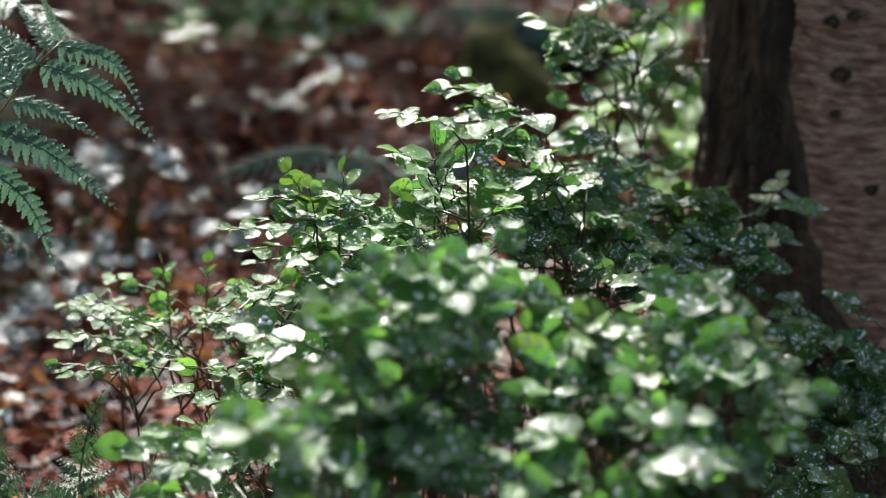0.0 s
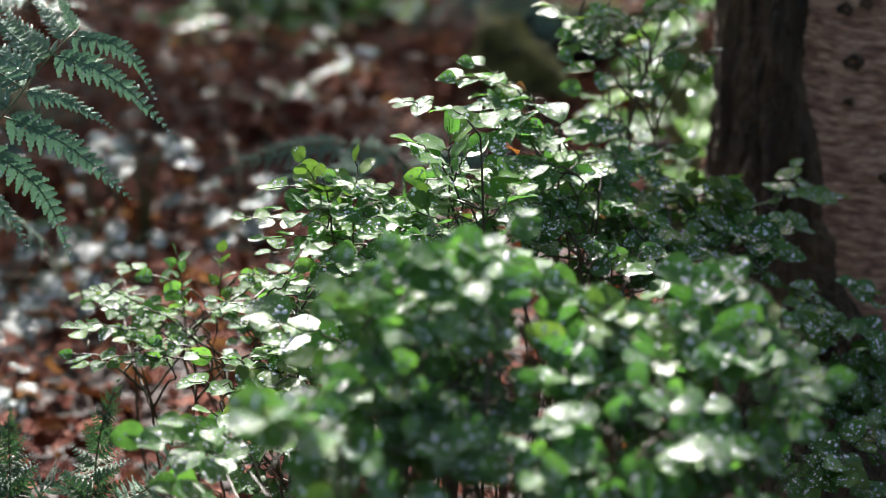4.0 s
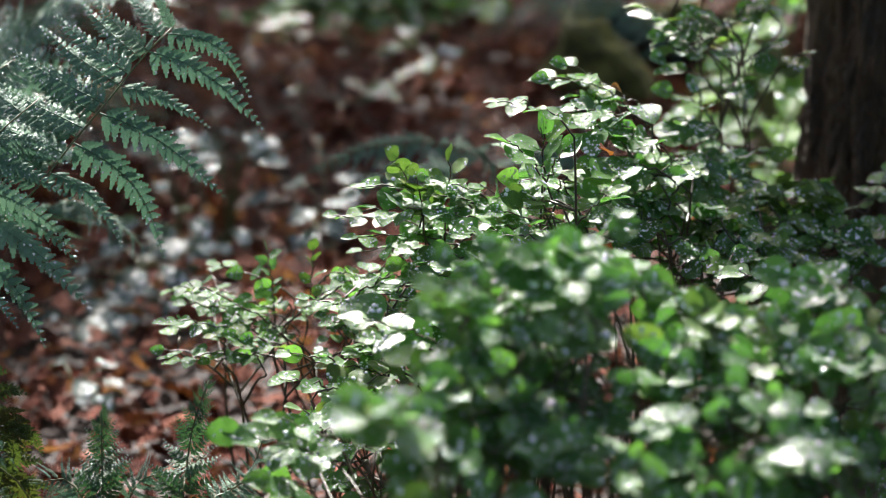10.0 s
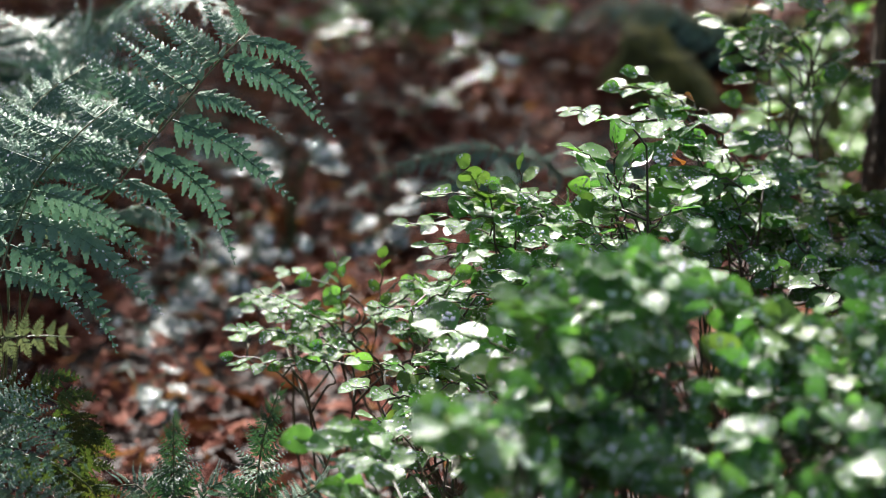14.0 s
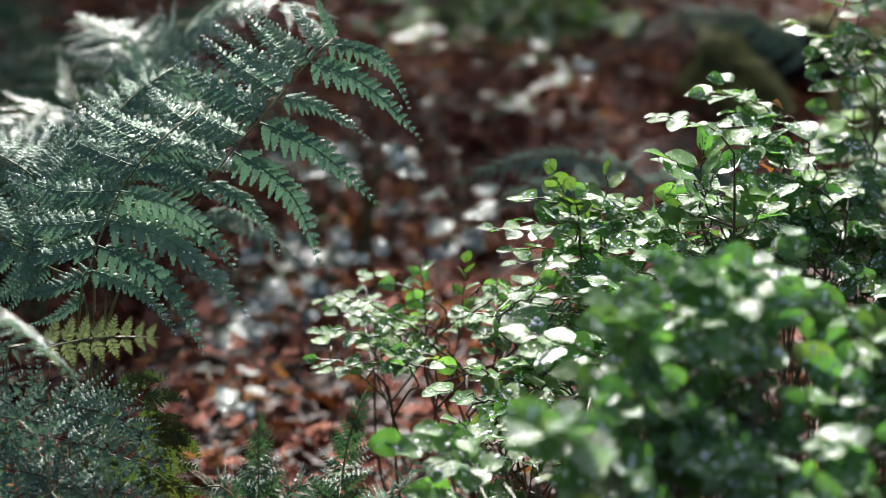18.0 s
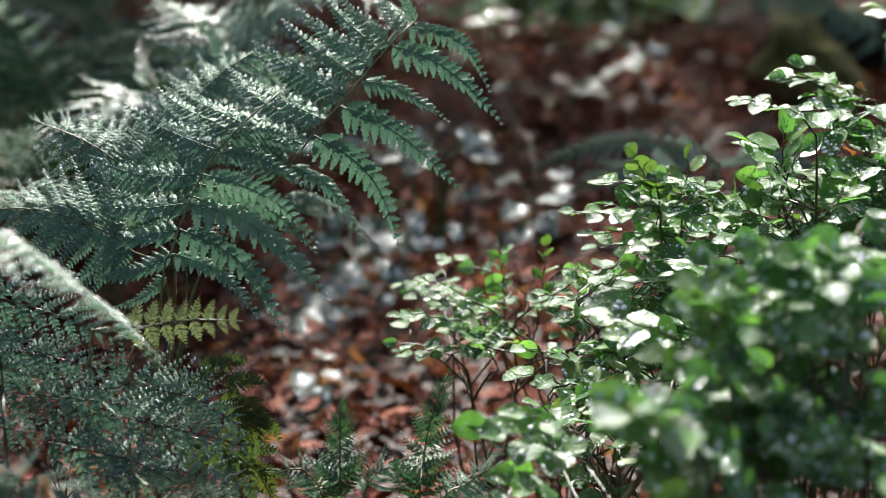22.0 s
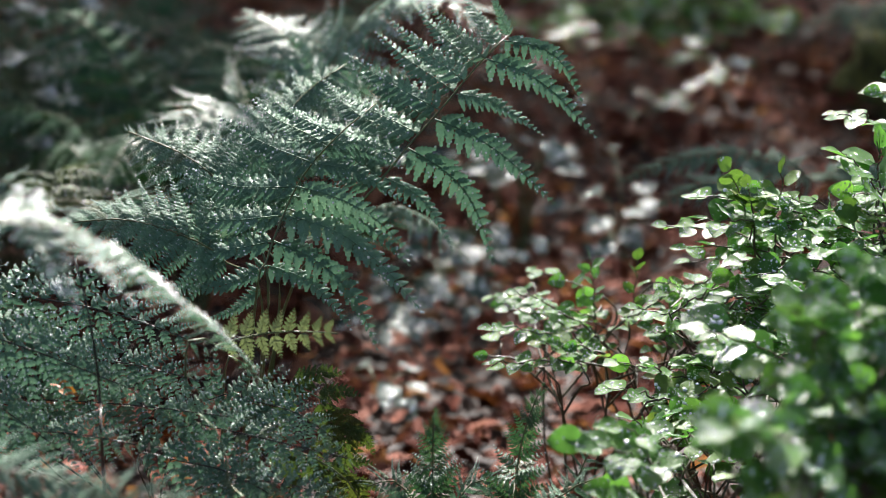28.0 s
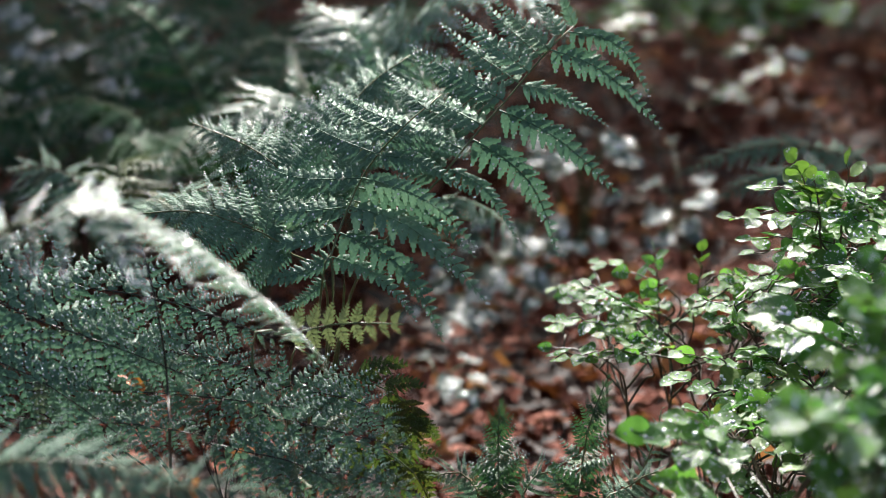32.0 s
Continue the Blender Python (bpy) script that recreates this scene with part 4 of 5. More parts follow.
for root, tip, bend in (
    ((-0.301, 1.880, 0.602), (-0.187, 1.840, 0.539), 0.12),
    ((-0.295, 1.892, 0.614), (-0.200, 1.876, 0.563), 0.11),
    ((-0.289, 1.880, 0.626), (-0.198, 1.850, 0.580), 0.10),
    ((-0.299, 1.892, 0.603), (-0.218, 1.876, 0.546), 0.12),
    ((-0.310, 1.880, 0.580), (-0.225, 1.840, 0.504), 0.14),
    ((-0.275, 1.880, 0.645), (-0.200, 1.880, 0.612), 0.10),
    ((-0.268, 1.892, 0.653), (-0.207, 1.909, 0.634), 0.10),
    ((-0.261, 1.880, 0.661), (-0.205, 1.880, 0.654), 0.10),
    ((-0.316, 1.880, 0.559), (-0.245, 1.840, 0.522), 0.12),
):
    branch(second, root, tip, bend)
for root, tip, bend in (
    ((-0.301, 1.880, 0.602), (-0.408, 1.910, 0.605), 0.10),
    ((-0.295, 1.892, 0.614), (-0.393, 1.946, 0.616), 0.09),
    ((-0.289, 1.880, 0.626), (-0.392, 1.930, 0.628), 0.08),
    ((-0.299, 1.892, 0.603), (-0.391, 1.932, 0.604), 0.09),
    ((-0.310, 1.880, 0.580), (-0.404, 1.880, 0.580), 0.10),
    ((-0.275, 1.880, 0.645), (-0.364, 1.950, 0.665), 0.03),
    ((-0.266, 1.892, 0.657), (-0.338, 1.969, 0.675), 0.03),
    ((-0.256, 1.880, 0.668), (-0.322, 1.940, 0.687), 0.03),
    ((-0.316, 1.880, 0.559), (-0.391, 1.850, 0.555), 0.12),
    ((-0.238, 1.880, 0.684), (-0.276, 1.940, 0.701), 0.03),
    ((-0.322, 1.880, 0.539), (-0.366, 1.850, 0.524), 0.10),
):
    branch(second, root, tip, bend)
frond(main, [foot, *[(-0.318, 1.950, 0.488), (-0.337, 1.970, 0.551), (-0.365, 1.980, 0.592), (-0.400, 2.000, 0.613), (-0.451, 2.020, 0.627)]], (0.0, -0.6, 0.8), 0.075, 17, first=2, droop=0.2, fat=1.4)
frond(main, [foot, *[(-0.324, 1.900, 0.497), (-0.351, 1.880, 0.563), (-0.384, 1.870, 0.588), (-0.428, 1.870, 0.600), (-0.469, 1.870, 0.597)]], (0.0, -0.6, 0.8), 0.07, 16, first=2, droop=0.2, fat=1.4)
frond(main, [foot, *[(-0.328, 1.950, 0.478), (-0.341, 2.000, 0.550), (-0.339, 2.030, 0.596), (-0.327, 2.060, 0.622), (-0.306, 2.090, 0.644), (-0.274, 2.120, 0.661)]], (0.0, -0.6, 0.8), 0.085, 17, first=2, droop=0.25, fat=1.4)
old = frond(main, [foot, *[(-0.357, 1.720, 0.532), (-0.330, 1.720, 0.554), (-0.317, 1.720, 0.559), (-0.296, 1.720, 0.564), (-0.271, 1.720, 0.566), (-0.243, 1.730, 0.561)]], (0.0, -0.92, -0.2), 0, 0, mat=FERN_AGED, label="yellowing side frond seen from below")
for root, tip, bend in (
    ((-0.324, 1.720, 0.559), (-0.317, 1.720, 0.581), 0.00),
    ((-0.324, 1.720, 0.559), (-0.318, 1.720, 0.539), 0.00),
    ((-0.312, 1.720, 0.561), (-0.305, 1.720, 0.582), 0.00),
    ((-0.312, 1.720, 0.561), (-0.306, 1.720, 0.540), 0.00),
    ((-0.300, 1.720, 0.562), (-0.294, 1.720, 0.583), 0.00),
    ((-0.300, 1.720, 0.562), (-0.295, 1.720, 0.542), 0.00),
    ((-0.290, 1.720, 0.563), (-0.283, 1.720, 0.583), 0.00),
    ((-0.290, 1.720, 0.563), (-0.284, 1.720, 0.544), 0.00),
):
    branch(old, root, tip, bend, FERN_AGED, 7, 0.36, (0.0, -0.92, -0.2), 3)
for root, tip, bend in (
    ((-0.279, 1.720, 0.565), (-0.273, 1.720, 0.584), 0.00),
    ((-0.279, 1.720, 0.565), (-0.273, 1.720, 0.547), 0.00),
    ((-0.269, 1.720, 0.565), (-0.262, 1.720, 0.582), 0.00),
    ((-0.269, 1.720, 0.565), (-0.263, 1.720, 0.550), 0.00),
    ((-0.259, 1.720, 0.566), (-0.253, 1.720, 0.579), 0.00),
    ((-0.259, 1.720, 0.566), (-0.253, 1.720, 0.553), 0.00),
    ((-0.251, 1.720, 0.566), (-0.244, 1.720, 0.576), 0.00),
    ((-0.251, 1.720, 0.566), (-0.244, 1.720, 0.556), 0.00),
):
    branch(old, root, tip, bend, FERN_AGED, 7, 0.36, (0.0, -0.92, -0.2), 3)
hanging = frond(main, [foot, *[(-0.338, 1.780, 0.502), (-0.312, 1.780, 0.500), (-0.286, 1.780, 0.496), (-0.255, 1.780, 0.482), (-0.240, 1.790, 0.456)]], (0.2, -0.8, 0.5), 0, 0, mat=FERN_YOUNG, stalk=RACHIS, label="yellow-green translucent frond hanging at the edge")
for root, tip, bend in (
    ((-0.286, 1.780, 0.496), (-0.244, 1.780, 0.508), 0.10),
    ((-0.266, 1.780, 0.488), (-0.230, 1.780, 0.489), 0.10),
    ((-0.251, 1.780, 0.479), (-0.235, 1.780, 0.432), 0.12),
    ((-0.241, 1.780, 0.463), (-0.222, 1.780, 0.437), 0.10),
    ((-0.264, 1.780, 0.484), (-0.253, 1.780, 0.432), 0.10),
    ((-0.294, 1.780, 0.498), (-0.292, 1.780, 0.450), 0.05),
    ((-0.247, 1.780, 0.470), (-0.249, 1.780, 0.417), 0.05),
):
    branch(hanging, root, tip, bend, FERN_YOUNG, 10, 0.33, (0.2, -0.9, 0.35), 6)
hanging = frond(main, [foot, *[(-0.332, 1.780, 0.440), (-0.301, 1.780, 0.445), (-0.270, 1.780, 0.436), (-0.244, 1.780, 0.417), (-0.233, 1.790, 0.388)]], (0.2, -0.8, 0.5), 0, 0, mat=FERN_YOUNG, stalk=RACHIS, label="yellow-green translucent frond near the ground")
for root, tip, bend in (
    ((-0.298, 1.790, 0.441), (-0.287, 1.790, 0.387), 0.05),
    ((-0.280, 1.790, 0.435), (-0.262, 1.790, 0.383), 0.10),
    ((-0.267, 1.790, 0.429), (-0.247, 1.790, 0.376), 0.10),
    ((-0.254, 1.790, 0.420), (-0.229, 1.790, 0.378), 0.10),
    ((-0.259, 1.790, 0.424), (-0.223, 1.790, 0.427), 0.10),
    ((-0.243, 1.790, 0.410), (-0.217, 1.790, 0.403), 0.10),
    ((-0.276, 1.790, 0.434), (-0.242, 1.790, 0.446), 0.10),
):
    branch(hanging, root, tip, bend, FERN_YOUNG, 10, 0.33, (0.2, -0.9, 0.35), 6)
frond(main, [foot, *[(-0.454, 1.850, 0.347), (-0.620, 1.740, 0.594), (-0.574, 1.730, 0.587), (-0.518, 1.710, 0.569), (-0.457, 1.700, 0.552), (-0.397, 1.690, 0.532)]], (0.0, -0.82, 0.55), 0.085, 16, first=2, droop=0.15, fat=1.2, leaflets=9, width=0.185, stalk=STALK_DARK, thick=0.0016)
frond(main, [foot, *[(-0.454, 1.850, 0.347), (-0.608, 1.720, 0.556), (-0.561, 1.700, 0.545), (-0.505, 1.680, 0.529), (-0.450, 1.670, 0.494)]], (0.0, -0.82, 0.55), 0.075, 14, first=2, droop=0.15, fat=1.2, leaflets=9, width=0.185, stalk=STALK_DARK, thick=0.0016)
frond(main, [foot, *[(-0.431, 1.850, 0.347), (-0.541, 1.800, 0.561), (-0.498, 1.790, 0.564), (-0.436, 1.770, 0.563), (-0.381, 1.750, 0.555), (-0.345, 1.740, 0.544)]], (0.0, -0.82, 0.55), 0.06, 15, first=2, droop=0.1, fat=1.2, leaflets=9, width=0.185, stalk=STALK_DARK, thick=0.0016)
frond(main, [foot, *[(-0.431, 1.850, 0.347), (-0.509, 1.770, 0.524), (-0.463, 1.760, 0.528), (-0.406, 1.740, 0.530), (-0.343, 1.720, 0.524)]], (0.0, -0.82, 0.55), 0.06, 15, first=2, droop=0.12, fat=1.2, leaflets=9, width=0.185, stalk=STALK_DARK, thick=0.0016)
frond(main, [foot, *[(-0.427, 1.830, 0.357), (-0.531, 1.740, 0.499), (-0.475, 1.730, 0.503), (-0.402, 1.710, 0.509), (-0.318, 1.690, 0.509)]], (0.0, -0.82, 0.55), 0.06, 16, first=2, droop=0.12, fat=1.2, leaflets=9, width=0.185, stalk=STALK_DARK, thick=0.0016)
frond(main, [foot, *[(-0.421, 1.800, 0.372), (-0.548, 1.700, 0.487), (-0.493, 1.690, 0.494), (-0.439, 1.680, 0.498), (-0.385, 1.660, 0.499)]], (0.0, -0.82, 0.55), 0.055, 14, first=2, droop=0.12, fat=1.2, leaflets=9, width=0.185, stalk=STALK_DARK, thick=0.0016)
frond(main, [foot, *[(-0.398, 1.800, 0.372), (-0.387, 1.720, 0.496), (-0.347, 1.710, 0.494), (-0.287, 1.680, 0.495), (-0.229, 1.660, 0.491)]], (0.0, -0.82, 0.55), 0.05, 14, first=2, droop=0.1, fat=1.2, leaflets=9, width=0.185, stalk=STALK_DARK, thick=0.0016)
frond(main, [foot, *[(-0.398, 1.800, 0.372), (-0.350, 1.760, 0.489), (-0.314, 1.750, 0.496), (-0.276, 1.730, 0.496), (-0.246, 1.720, 0.479)]], (0.0, -0.82, 0.55), 0.05, 13, first=2, droop=0.1, fat=1.2, leaflets=9, width=0.185, stalk=STALK_DARK, thick=0.0016)
frond(main, [foot, *[(-0.389, 1.750, 0.387), (-0.344, 1.680, 0.455), (-0.308, 1.670, 0.467), (-0.268, 1.650, 0.473), (-0.228, 1.640, 0.466)]], (0.0, -0.82, 0.55), 0.05, 13, first=2, droop=0.1, fat=1.2, leaflets=9, width=0.185, stalk=STALK_DARK, thick=0.0016)
frond(main, [foot, *[(-0.394, 1.780, 0.382), (-0.393, 1.700, 0.472), (-0.362, 1.690, 0.473), (-0.320, 1.670, 0.474), (-0.285, 1.650, 0.465)]], (0.0, -0.82, 0.55), 0.05, 13, first=2, droop=0.1, fat=1.2, leaflets=9, width=0.185, stalk=STALK_DARK, thick=0.0016)

arch = fern(-0.714, 2.054, "pale sunlit fern frond arching low over darker fronds")
foot = tuple(arch.location)
frond(arch, [foot, *[(-0.497, 1.360, 0.723), (-0.455, 1.330, 0.763), (-0.418, 1.320, 0.781), (-0.388, 1.320, 0.787), (-0.360, 1.340, 0.781), (-0.340, 1.400, 0.746), (-0.323, 1.470, 0.695), (-0.305, 1.550, 0.635), (-0.294, 1.600, 0.594), (-0.288, 1.630, 0.562)]], (0.05, -0.4, 0.92), 0.062, 30, first=2, shape="lance", droop=0.16, leaflets=8, width=0.2, fat=1.2, mat=FERN_WET, spread=82, other=82, thick=0.0018)
frond(arch, [foot, *[(-0.524, 1.360, 0.581), (-0.466, 1.340, 0.618), (-0.415, 1.330, 0.630), (-0.367, 1.330, 0.625), (-0.323, 1.340, 0.603)]], (0.1, -0.5, 0.85), 0.06, 18, first=2, shape="lance", droop=0.2, label="dark frond near the lens")
frond(arch, [foot, *[(-0.484, 1.340, 0.569), (-0.390, 1.320, 0.604), (-0.346, 1.320, 0.616), (-0.299, 1.320, 0.619), (-0.267, 1.330, 0.602)]], (0.1, -0.5, 0.85), 0.05, 14, first=2, shape="lance", droop=0.2)
stalk = fern(-0.514, 2.130, "bare dark fern stalk standing among the fronds")
frond(stalk, [tuple(stalk.location), *[(-0.406, 1.640, 0.499), (-0.405, 1.640, 0.543), (-0.407, 1.640, 0.583), (-0.414, 1.650, 0.618), (-0.422, 1.660, 0.644)]], (0, -1, 0.2), 0.02, 3, first=4, stalk=STALK_DARK, thick=0.0030, label="dark stalk")
frond(stalk, [tuple(stalk.location), *[(-0.309, 1.620, 0.461), (-0.311, 1.620, 0.488), (-0.317, 1.630, 0.519), (-0.336, 1.650, 0.529)]], (0, -1, 0.2), 0.02, 2, first=3, thick=0.0016, label="pale brown stalk")

young = fern(-0.200, 2.079, "small upright fern with dark green toothed frond")
foot = tuple(young.location)
frond(young, [foot, *[(-0.176, 1.776, 0.382), (-0.177, 1.780, 0.424), (-0.177, 1.783, 0.447), (-0.176, 1.787, 0.473)]], (0.1, -0.95, 0.25), 0.036, 13, droop=-0.15, leaflets=8, width=0.24, spread=58, other=58, mat=FERN_FRESH, fat=1.3)
frond(young, [foot, *[(-0.191, 1.802, 0.369), (-0.198, 1.783, 0.407), (-0.210, 1.776, 0.420), (-0.227, 1.764, 0.420)]], (0.1, -0.6, 0.8), 0.04, 14)
frond(young, [foot, *[(-0.164, 1.804, 0.369), (-0.149, 1.788, 0.411), (-0.136, 1.781, 0.419), (-0.117, 1.770, 0.415)]], (0.1, -0.6, 0.8), 0.04, 14)
young = fern(-0.129, 2.084, "small upright fern with a bending dark green frond")
foot = tuple(young.location)
frond(young, [foot, *[(-0.115, 1.771, 0.386), (-0.111, 1.777, 0.432), (-0.105, 1.778, 0.465), (-0.093, 1.785, 0.497)]], (-0.1, -0.9, 0.3), 0.036, 13, droop=-0.05, leaflets=8, width=0.24, spread=58, other=58, mat=FERN_FRESH, fat=1.3)
frond(young, [foot, *[(-0.101, 1.790, 0.377), (-0.078, 1.790, 0.402), (-0.052, 1.787, 0.419), (-0.030, 1.776, 0.414)]], (0.1, -0.6, 0.8), 0.035, 14)
frond(young, [foot, *[(-0.092, 1.822, 0.347), (-0.066, 1.841, 0.393), (-0.055, 1.851, 0.419), (-0.051, 1.858, 0.440)]], (0.1, -0.9, 0.3), 0.03, 14)

lit = fern(-0.474, 3.210, "sunlit pale green fern behind the darker fronds")
foot = tuple(lit.location)
frond(lit, [foot, *[(-0.371, 2.471, 0.431), (-0.352, 2.479, 0.508), (-0.322, 2.483, 0.574), (-0.273, 2.473, 0.624), (-0.213, 2.431, 0.644), (-0.178, 2.407, 0.630), (-0.148, 2.370, 0.609)]], (0.1, -0.2, 1.0), 0.11, 22, droop=0.1, fat=1.25, mat=FERN_WET, leaflets=10, width=0.17)
frond(lit, [foot, *[(-0.387, 2.497, 0.416), (-0.400, 2.516, 0.472), (-0.424, 2.524, 0.500), (-0.472, 2.490, 0.504), (-0.521, 2.454, 0.471)]], (0.0, -0.2, 1.0), 0.11, 18, droop=0.1, fat=1.25, mat=FERN_WET, leaflets=10, width=0.17)
frond(lit, [foot, *[(-0.357, 2.453, 0.437), (-0.335, 2.472, 0.486), (-0.349, 2.512, 0.541), (-0.389, 2.553, 0.573), (-0.438, 2.606, 0.583)]], (0.0, -0.25, 1.0), 0.11, 18, droop=0.1, fat=1.25, mat=FERN_WET, leaflets=10, width=0.17)
frond(lit, [foot, *[(-0.311, 2.344, 0.420), (-0.273, 2.308, 0.462), (-0.237, 2.282, 0.472), (-0.198, 2.257, 0.452), (-0.176, 2.251, 0.432)]], (0.2, 0.0, 1.0), 0.07, 14, droop=0.3)
low = fern(-0.788, 3.137, "low fern with yellow-green and pale fronds")
foot = tuple(low.location)
frond(low, [foot, *[(-0.580, 2.278, 0.439), (-0.586, 2.295, 0.486), (-0.569, 2.273, 0.511), (-0.527, 2.255, 0.511)]], (0.0, -0.3, 1.0), 0.08, 14, mat=FERN_YOUNG)
frond(low, [foot, *[(-0.602, 2.322, 0.418), (-0.625, 2.336, 0.460), (-0.659, 2.341, 0.482), (-0.698, 2.337, 0.477)]], (0.0, -0.3, 1.0), 0.09, 14)
frond(low, [foot, *[(-0.558, 2.231, 0.451), (-0.528, 2.225, 0.487), (-0.480, 2.203, 0.506), (-0.432, 2.171, 0.496)]], (0.0, -0.3, 1.0), 0.08, 14)

# background ferns, whose dark blade colour carries part of the shade
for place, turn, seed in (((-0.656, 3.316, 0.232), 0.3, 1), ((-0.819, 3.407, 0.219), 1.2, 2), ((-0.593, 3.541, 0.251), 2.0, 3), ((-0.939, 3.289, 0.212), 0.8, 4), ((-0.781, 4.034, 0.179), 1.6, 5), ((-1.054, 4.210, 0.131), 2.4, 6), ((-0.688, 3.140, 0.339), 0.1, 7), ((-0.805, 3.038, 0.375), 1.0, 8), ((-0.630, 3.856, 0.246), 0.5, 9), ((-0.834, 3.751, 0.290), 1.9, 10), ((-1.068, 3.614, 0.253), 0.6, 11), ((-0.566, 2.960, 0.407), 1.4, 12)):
    shade = fern(place[0], place[1], "green fern under the trees, its shade put into the blade colour", "shaded ferns")
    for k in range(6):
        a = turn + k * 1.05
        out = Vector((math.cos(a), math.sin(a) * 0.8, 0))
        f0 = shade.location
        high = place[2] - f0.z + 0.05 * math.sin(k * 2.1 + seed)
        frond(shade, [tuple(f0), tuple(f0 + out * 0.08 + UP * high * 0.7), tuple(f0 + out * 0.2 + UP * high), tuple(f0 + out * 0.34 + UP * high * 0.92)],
              tuple(UP + out * 0.2), 0.12, 13, mat=FERN_PAINTED_SHADE, leaflets=12, droop=0.3, joined=True)
mid = fern(0.163, 3.441, "blue-green fern with low spreading fronds behind the bilberry")
foot = tuple(mid.location)
frond(mid, [foot, *[(0.173, 2.608, 0.389), (0.135, 2.592, 0.424), (0.074, 2.579, 0.437), (0.019, 2.560, 0.433), (-0.032, 2.537, 0.417)]], (0.0, -0.4, 0.9), 0.05, 24, droop=0.2, fat=1.3, leaflets=11, width=0.17)
frond(mid, [foot, *[(0.185, 2.605, 0.383), (0.198, 2.613, 0.406), (0.235, 2.613, 0.412), (0.284, 2.603, 0.395)]], (0.0, -0.4, 0.9), 0.05, 22, droop=0.2, fat=1.3, leaflets=11, width=0.17)
frond(mid, [foot, *[(0.134, 2.557, 0.387), (0.097, 2.520, 0.425), (0.049, 2.493, 0.429), (0.008, 2.469, 0.413)]], (0.0, -0.4, 0.9), 0.05, 21, droop=0.2, fat=1.3, leaflets=11, width=0.17)
far = fern(0.631, 4.416, "far fern with a long arching blue-green frond")
foot = tuple(far.location)
frond(far, [foot, *[(0.587, 4.265, 0.073), (0.507, 4.285, 0.134), (0.400, 4.313, 0.159), (0.303, 4.331, 0.126), (0.211, 4.361, 0.067)]], (0.0, -0.35, 1.0), 0.11, 20, droop=0.25)


# ---- low plants on the woodland floor ----
BRAMBLES = [blade(rng, rng.uniform(0.33, 0.4), rng.uniform(0.15, 0.4), rng.uniform(0.1, 0.3), 8, BRAMBLE, tip=0.7, pools=3, pool=(0.06, 0.12), bead=(0.03, 0.06), waves=0.05) for _ in range(6)]
HERBS = [blade(rng, rng.uniform(0.3, 0.4), rng.uniform(0.1, 0.4), rng.uniform(0.0, 0.3), 2, HERB, tip=0.65, pools=1, pool=(0.08, 0.16), bead=(0.03, 0.06)) for _ in range(5)]


WET_HERBS = [blade(rng, rng.uniform(0.3, 0.4), rng.uniform(0.05, 0.2), rng.uniform(0.0, 0.2), 2, HERB_WET, tip=0.65, pools=2, pool=(0.08, 0.16), bead=(0.03, 0.06)) for _ in range(4)]


def low_plant(name, label, place, spread, count, size, leaves, seed=1, group="bramble seedlings", lean=-0.45):
    """Leaf stalks rising from one root, each with a leaf at its end."""
    r = random.Random(seed)
    c = Vector(place)
    plant = thing(name, c.x, c.y, label, "plant", group)
    base = plant.location
    for _ in range(count):
        tip = Vector((r.gauss(0, spread[0]), r.gauss(0, spread[1]), c.z - base.z + r.gauss(0, spread[2])))
        tip.z = max(tip.z, 0.035)
        line = smooth_line([Vector((0, 0, -0.01)), Vector((tip.x * 0.35, tip.y * 0.35, tip.z * 0.75)), tip], 9)
        stem = part("stem", mesh_of("stem", *tube(line, 0.0018, 0.001, 5), (RACHIS,)), plant)
        a = math.atan2(tip.y, tip.x) + r.gauss(0, 0.7)
        way = Vector((math.cos(a), math.sin(a), r.gauss(-0.1, 0.2)))
        up = Vector((r.gauss(0, 0.17), r.gauss(lean, 0.17), 1))
        s = r.uniform(*size)
        part("leaf", r.choice(leaves), stem, m=basis(tip, way, up, (s, s, s)))
    return plant


low_plant("bramble", "low bramble with wet grey-green leaves above the fallen leaves", (-0.162, 3.357, 0.185), (0.055, 0.05, 0.016), 15, (0.028, 0.05), BRAMBLES, 10, "bramble seedlings")
low_plant("bramble", "low bramble with wet grey-green leaves above the fallen leaves", (-0.021, 3.325, 0.123), (0.031, 0.05, 0.016), 8, (0.028, 0.05), BRAMBLES, 11, "bramble seedlings")
low_plant("bramble", "low bramble with wet grey-green leaves above the fallen leaves", (-0.196, 3.226, 0.111), (0.031, 0.05, 0.031), 12, (0.028, 0.05), BRAMBLES, 12, "bramble seedlings")
low_plant("bramble", "low bramble with wet grey-green leaves above the fallen leaves", (-0.271, 3.115, 0.085), (0.030, 0.05, 0.015), 6, (0.028, 0.05), BRAMBLES, 13, "bramble seedlings")
low_plant("bramble", "low bramble with wet grey-green leaves above the fallen leaves", (-0.295, 3.001, 0.059), (0.018, 0.05, 0.014), 5, (0.028, 0.05), BRAMBLES, 14, "bramble seedlings")
low_plant("bramble", "low bramble with wet grey-green leaves above the fallen leaves", (-0.316, 2.917, 0.090), (0.032, 0.05, 0.013), 7, (0.028, 0.05), BRAMBLES, 15, "bramble seedlings")
low_plant("bramble", "low bramble with wet grey-green leaves above the fallen leaves", (-0.311, 2.712, 0.111), (0.023, 0.05, 0.017), 5, (0.028, 0.05), BRAMBLES, 16, "bramble seedlings")
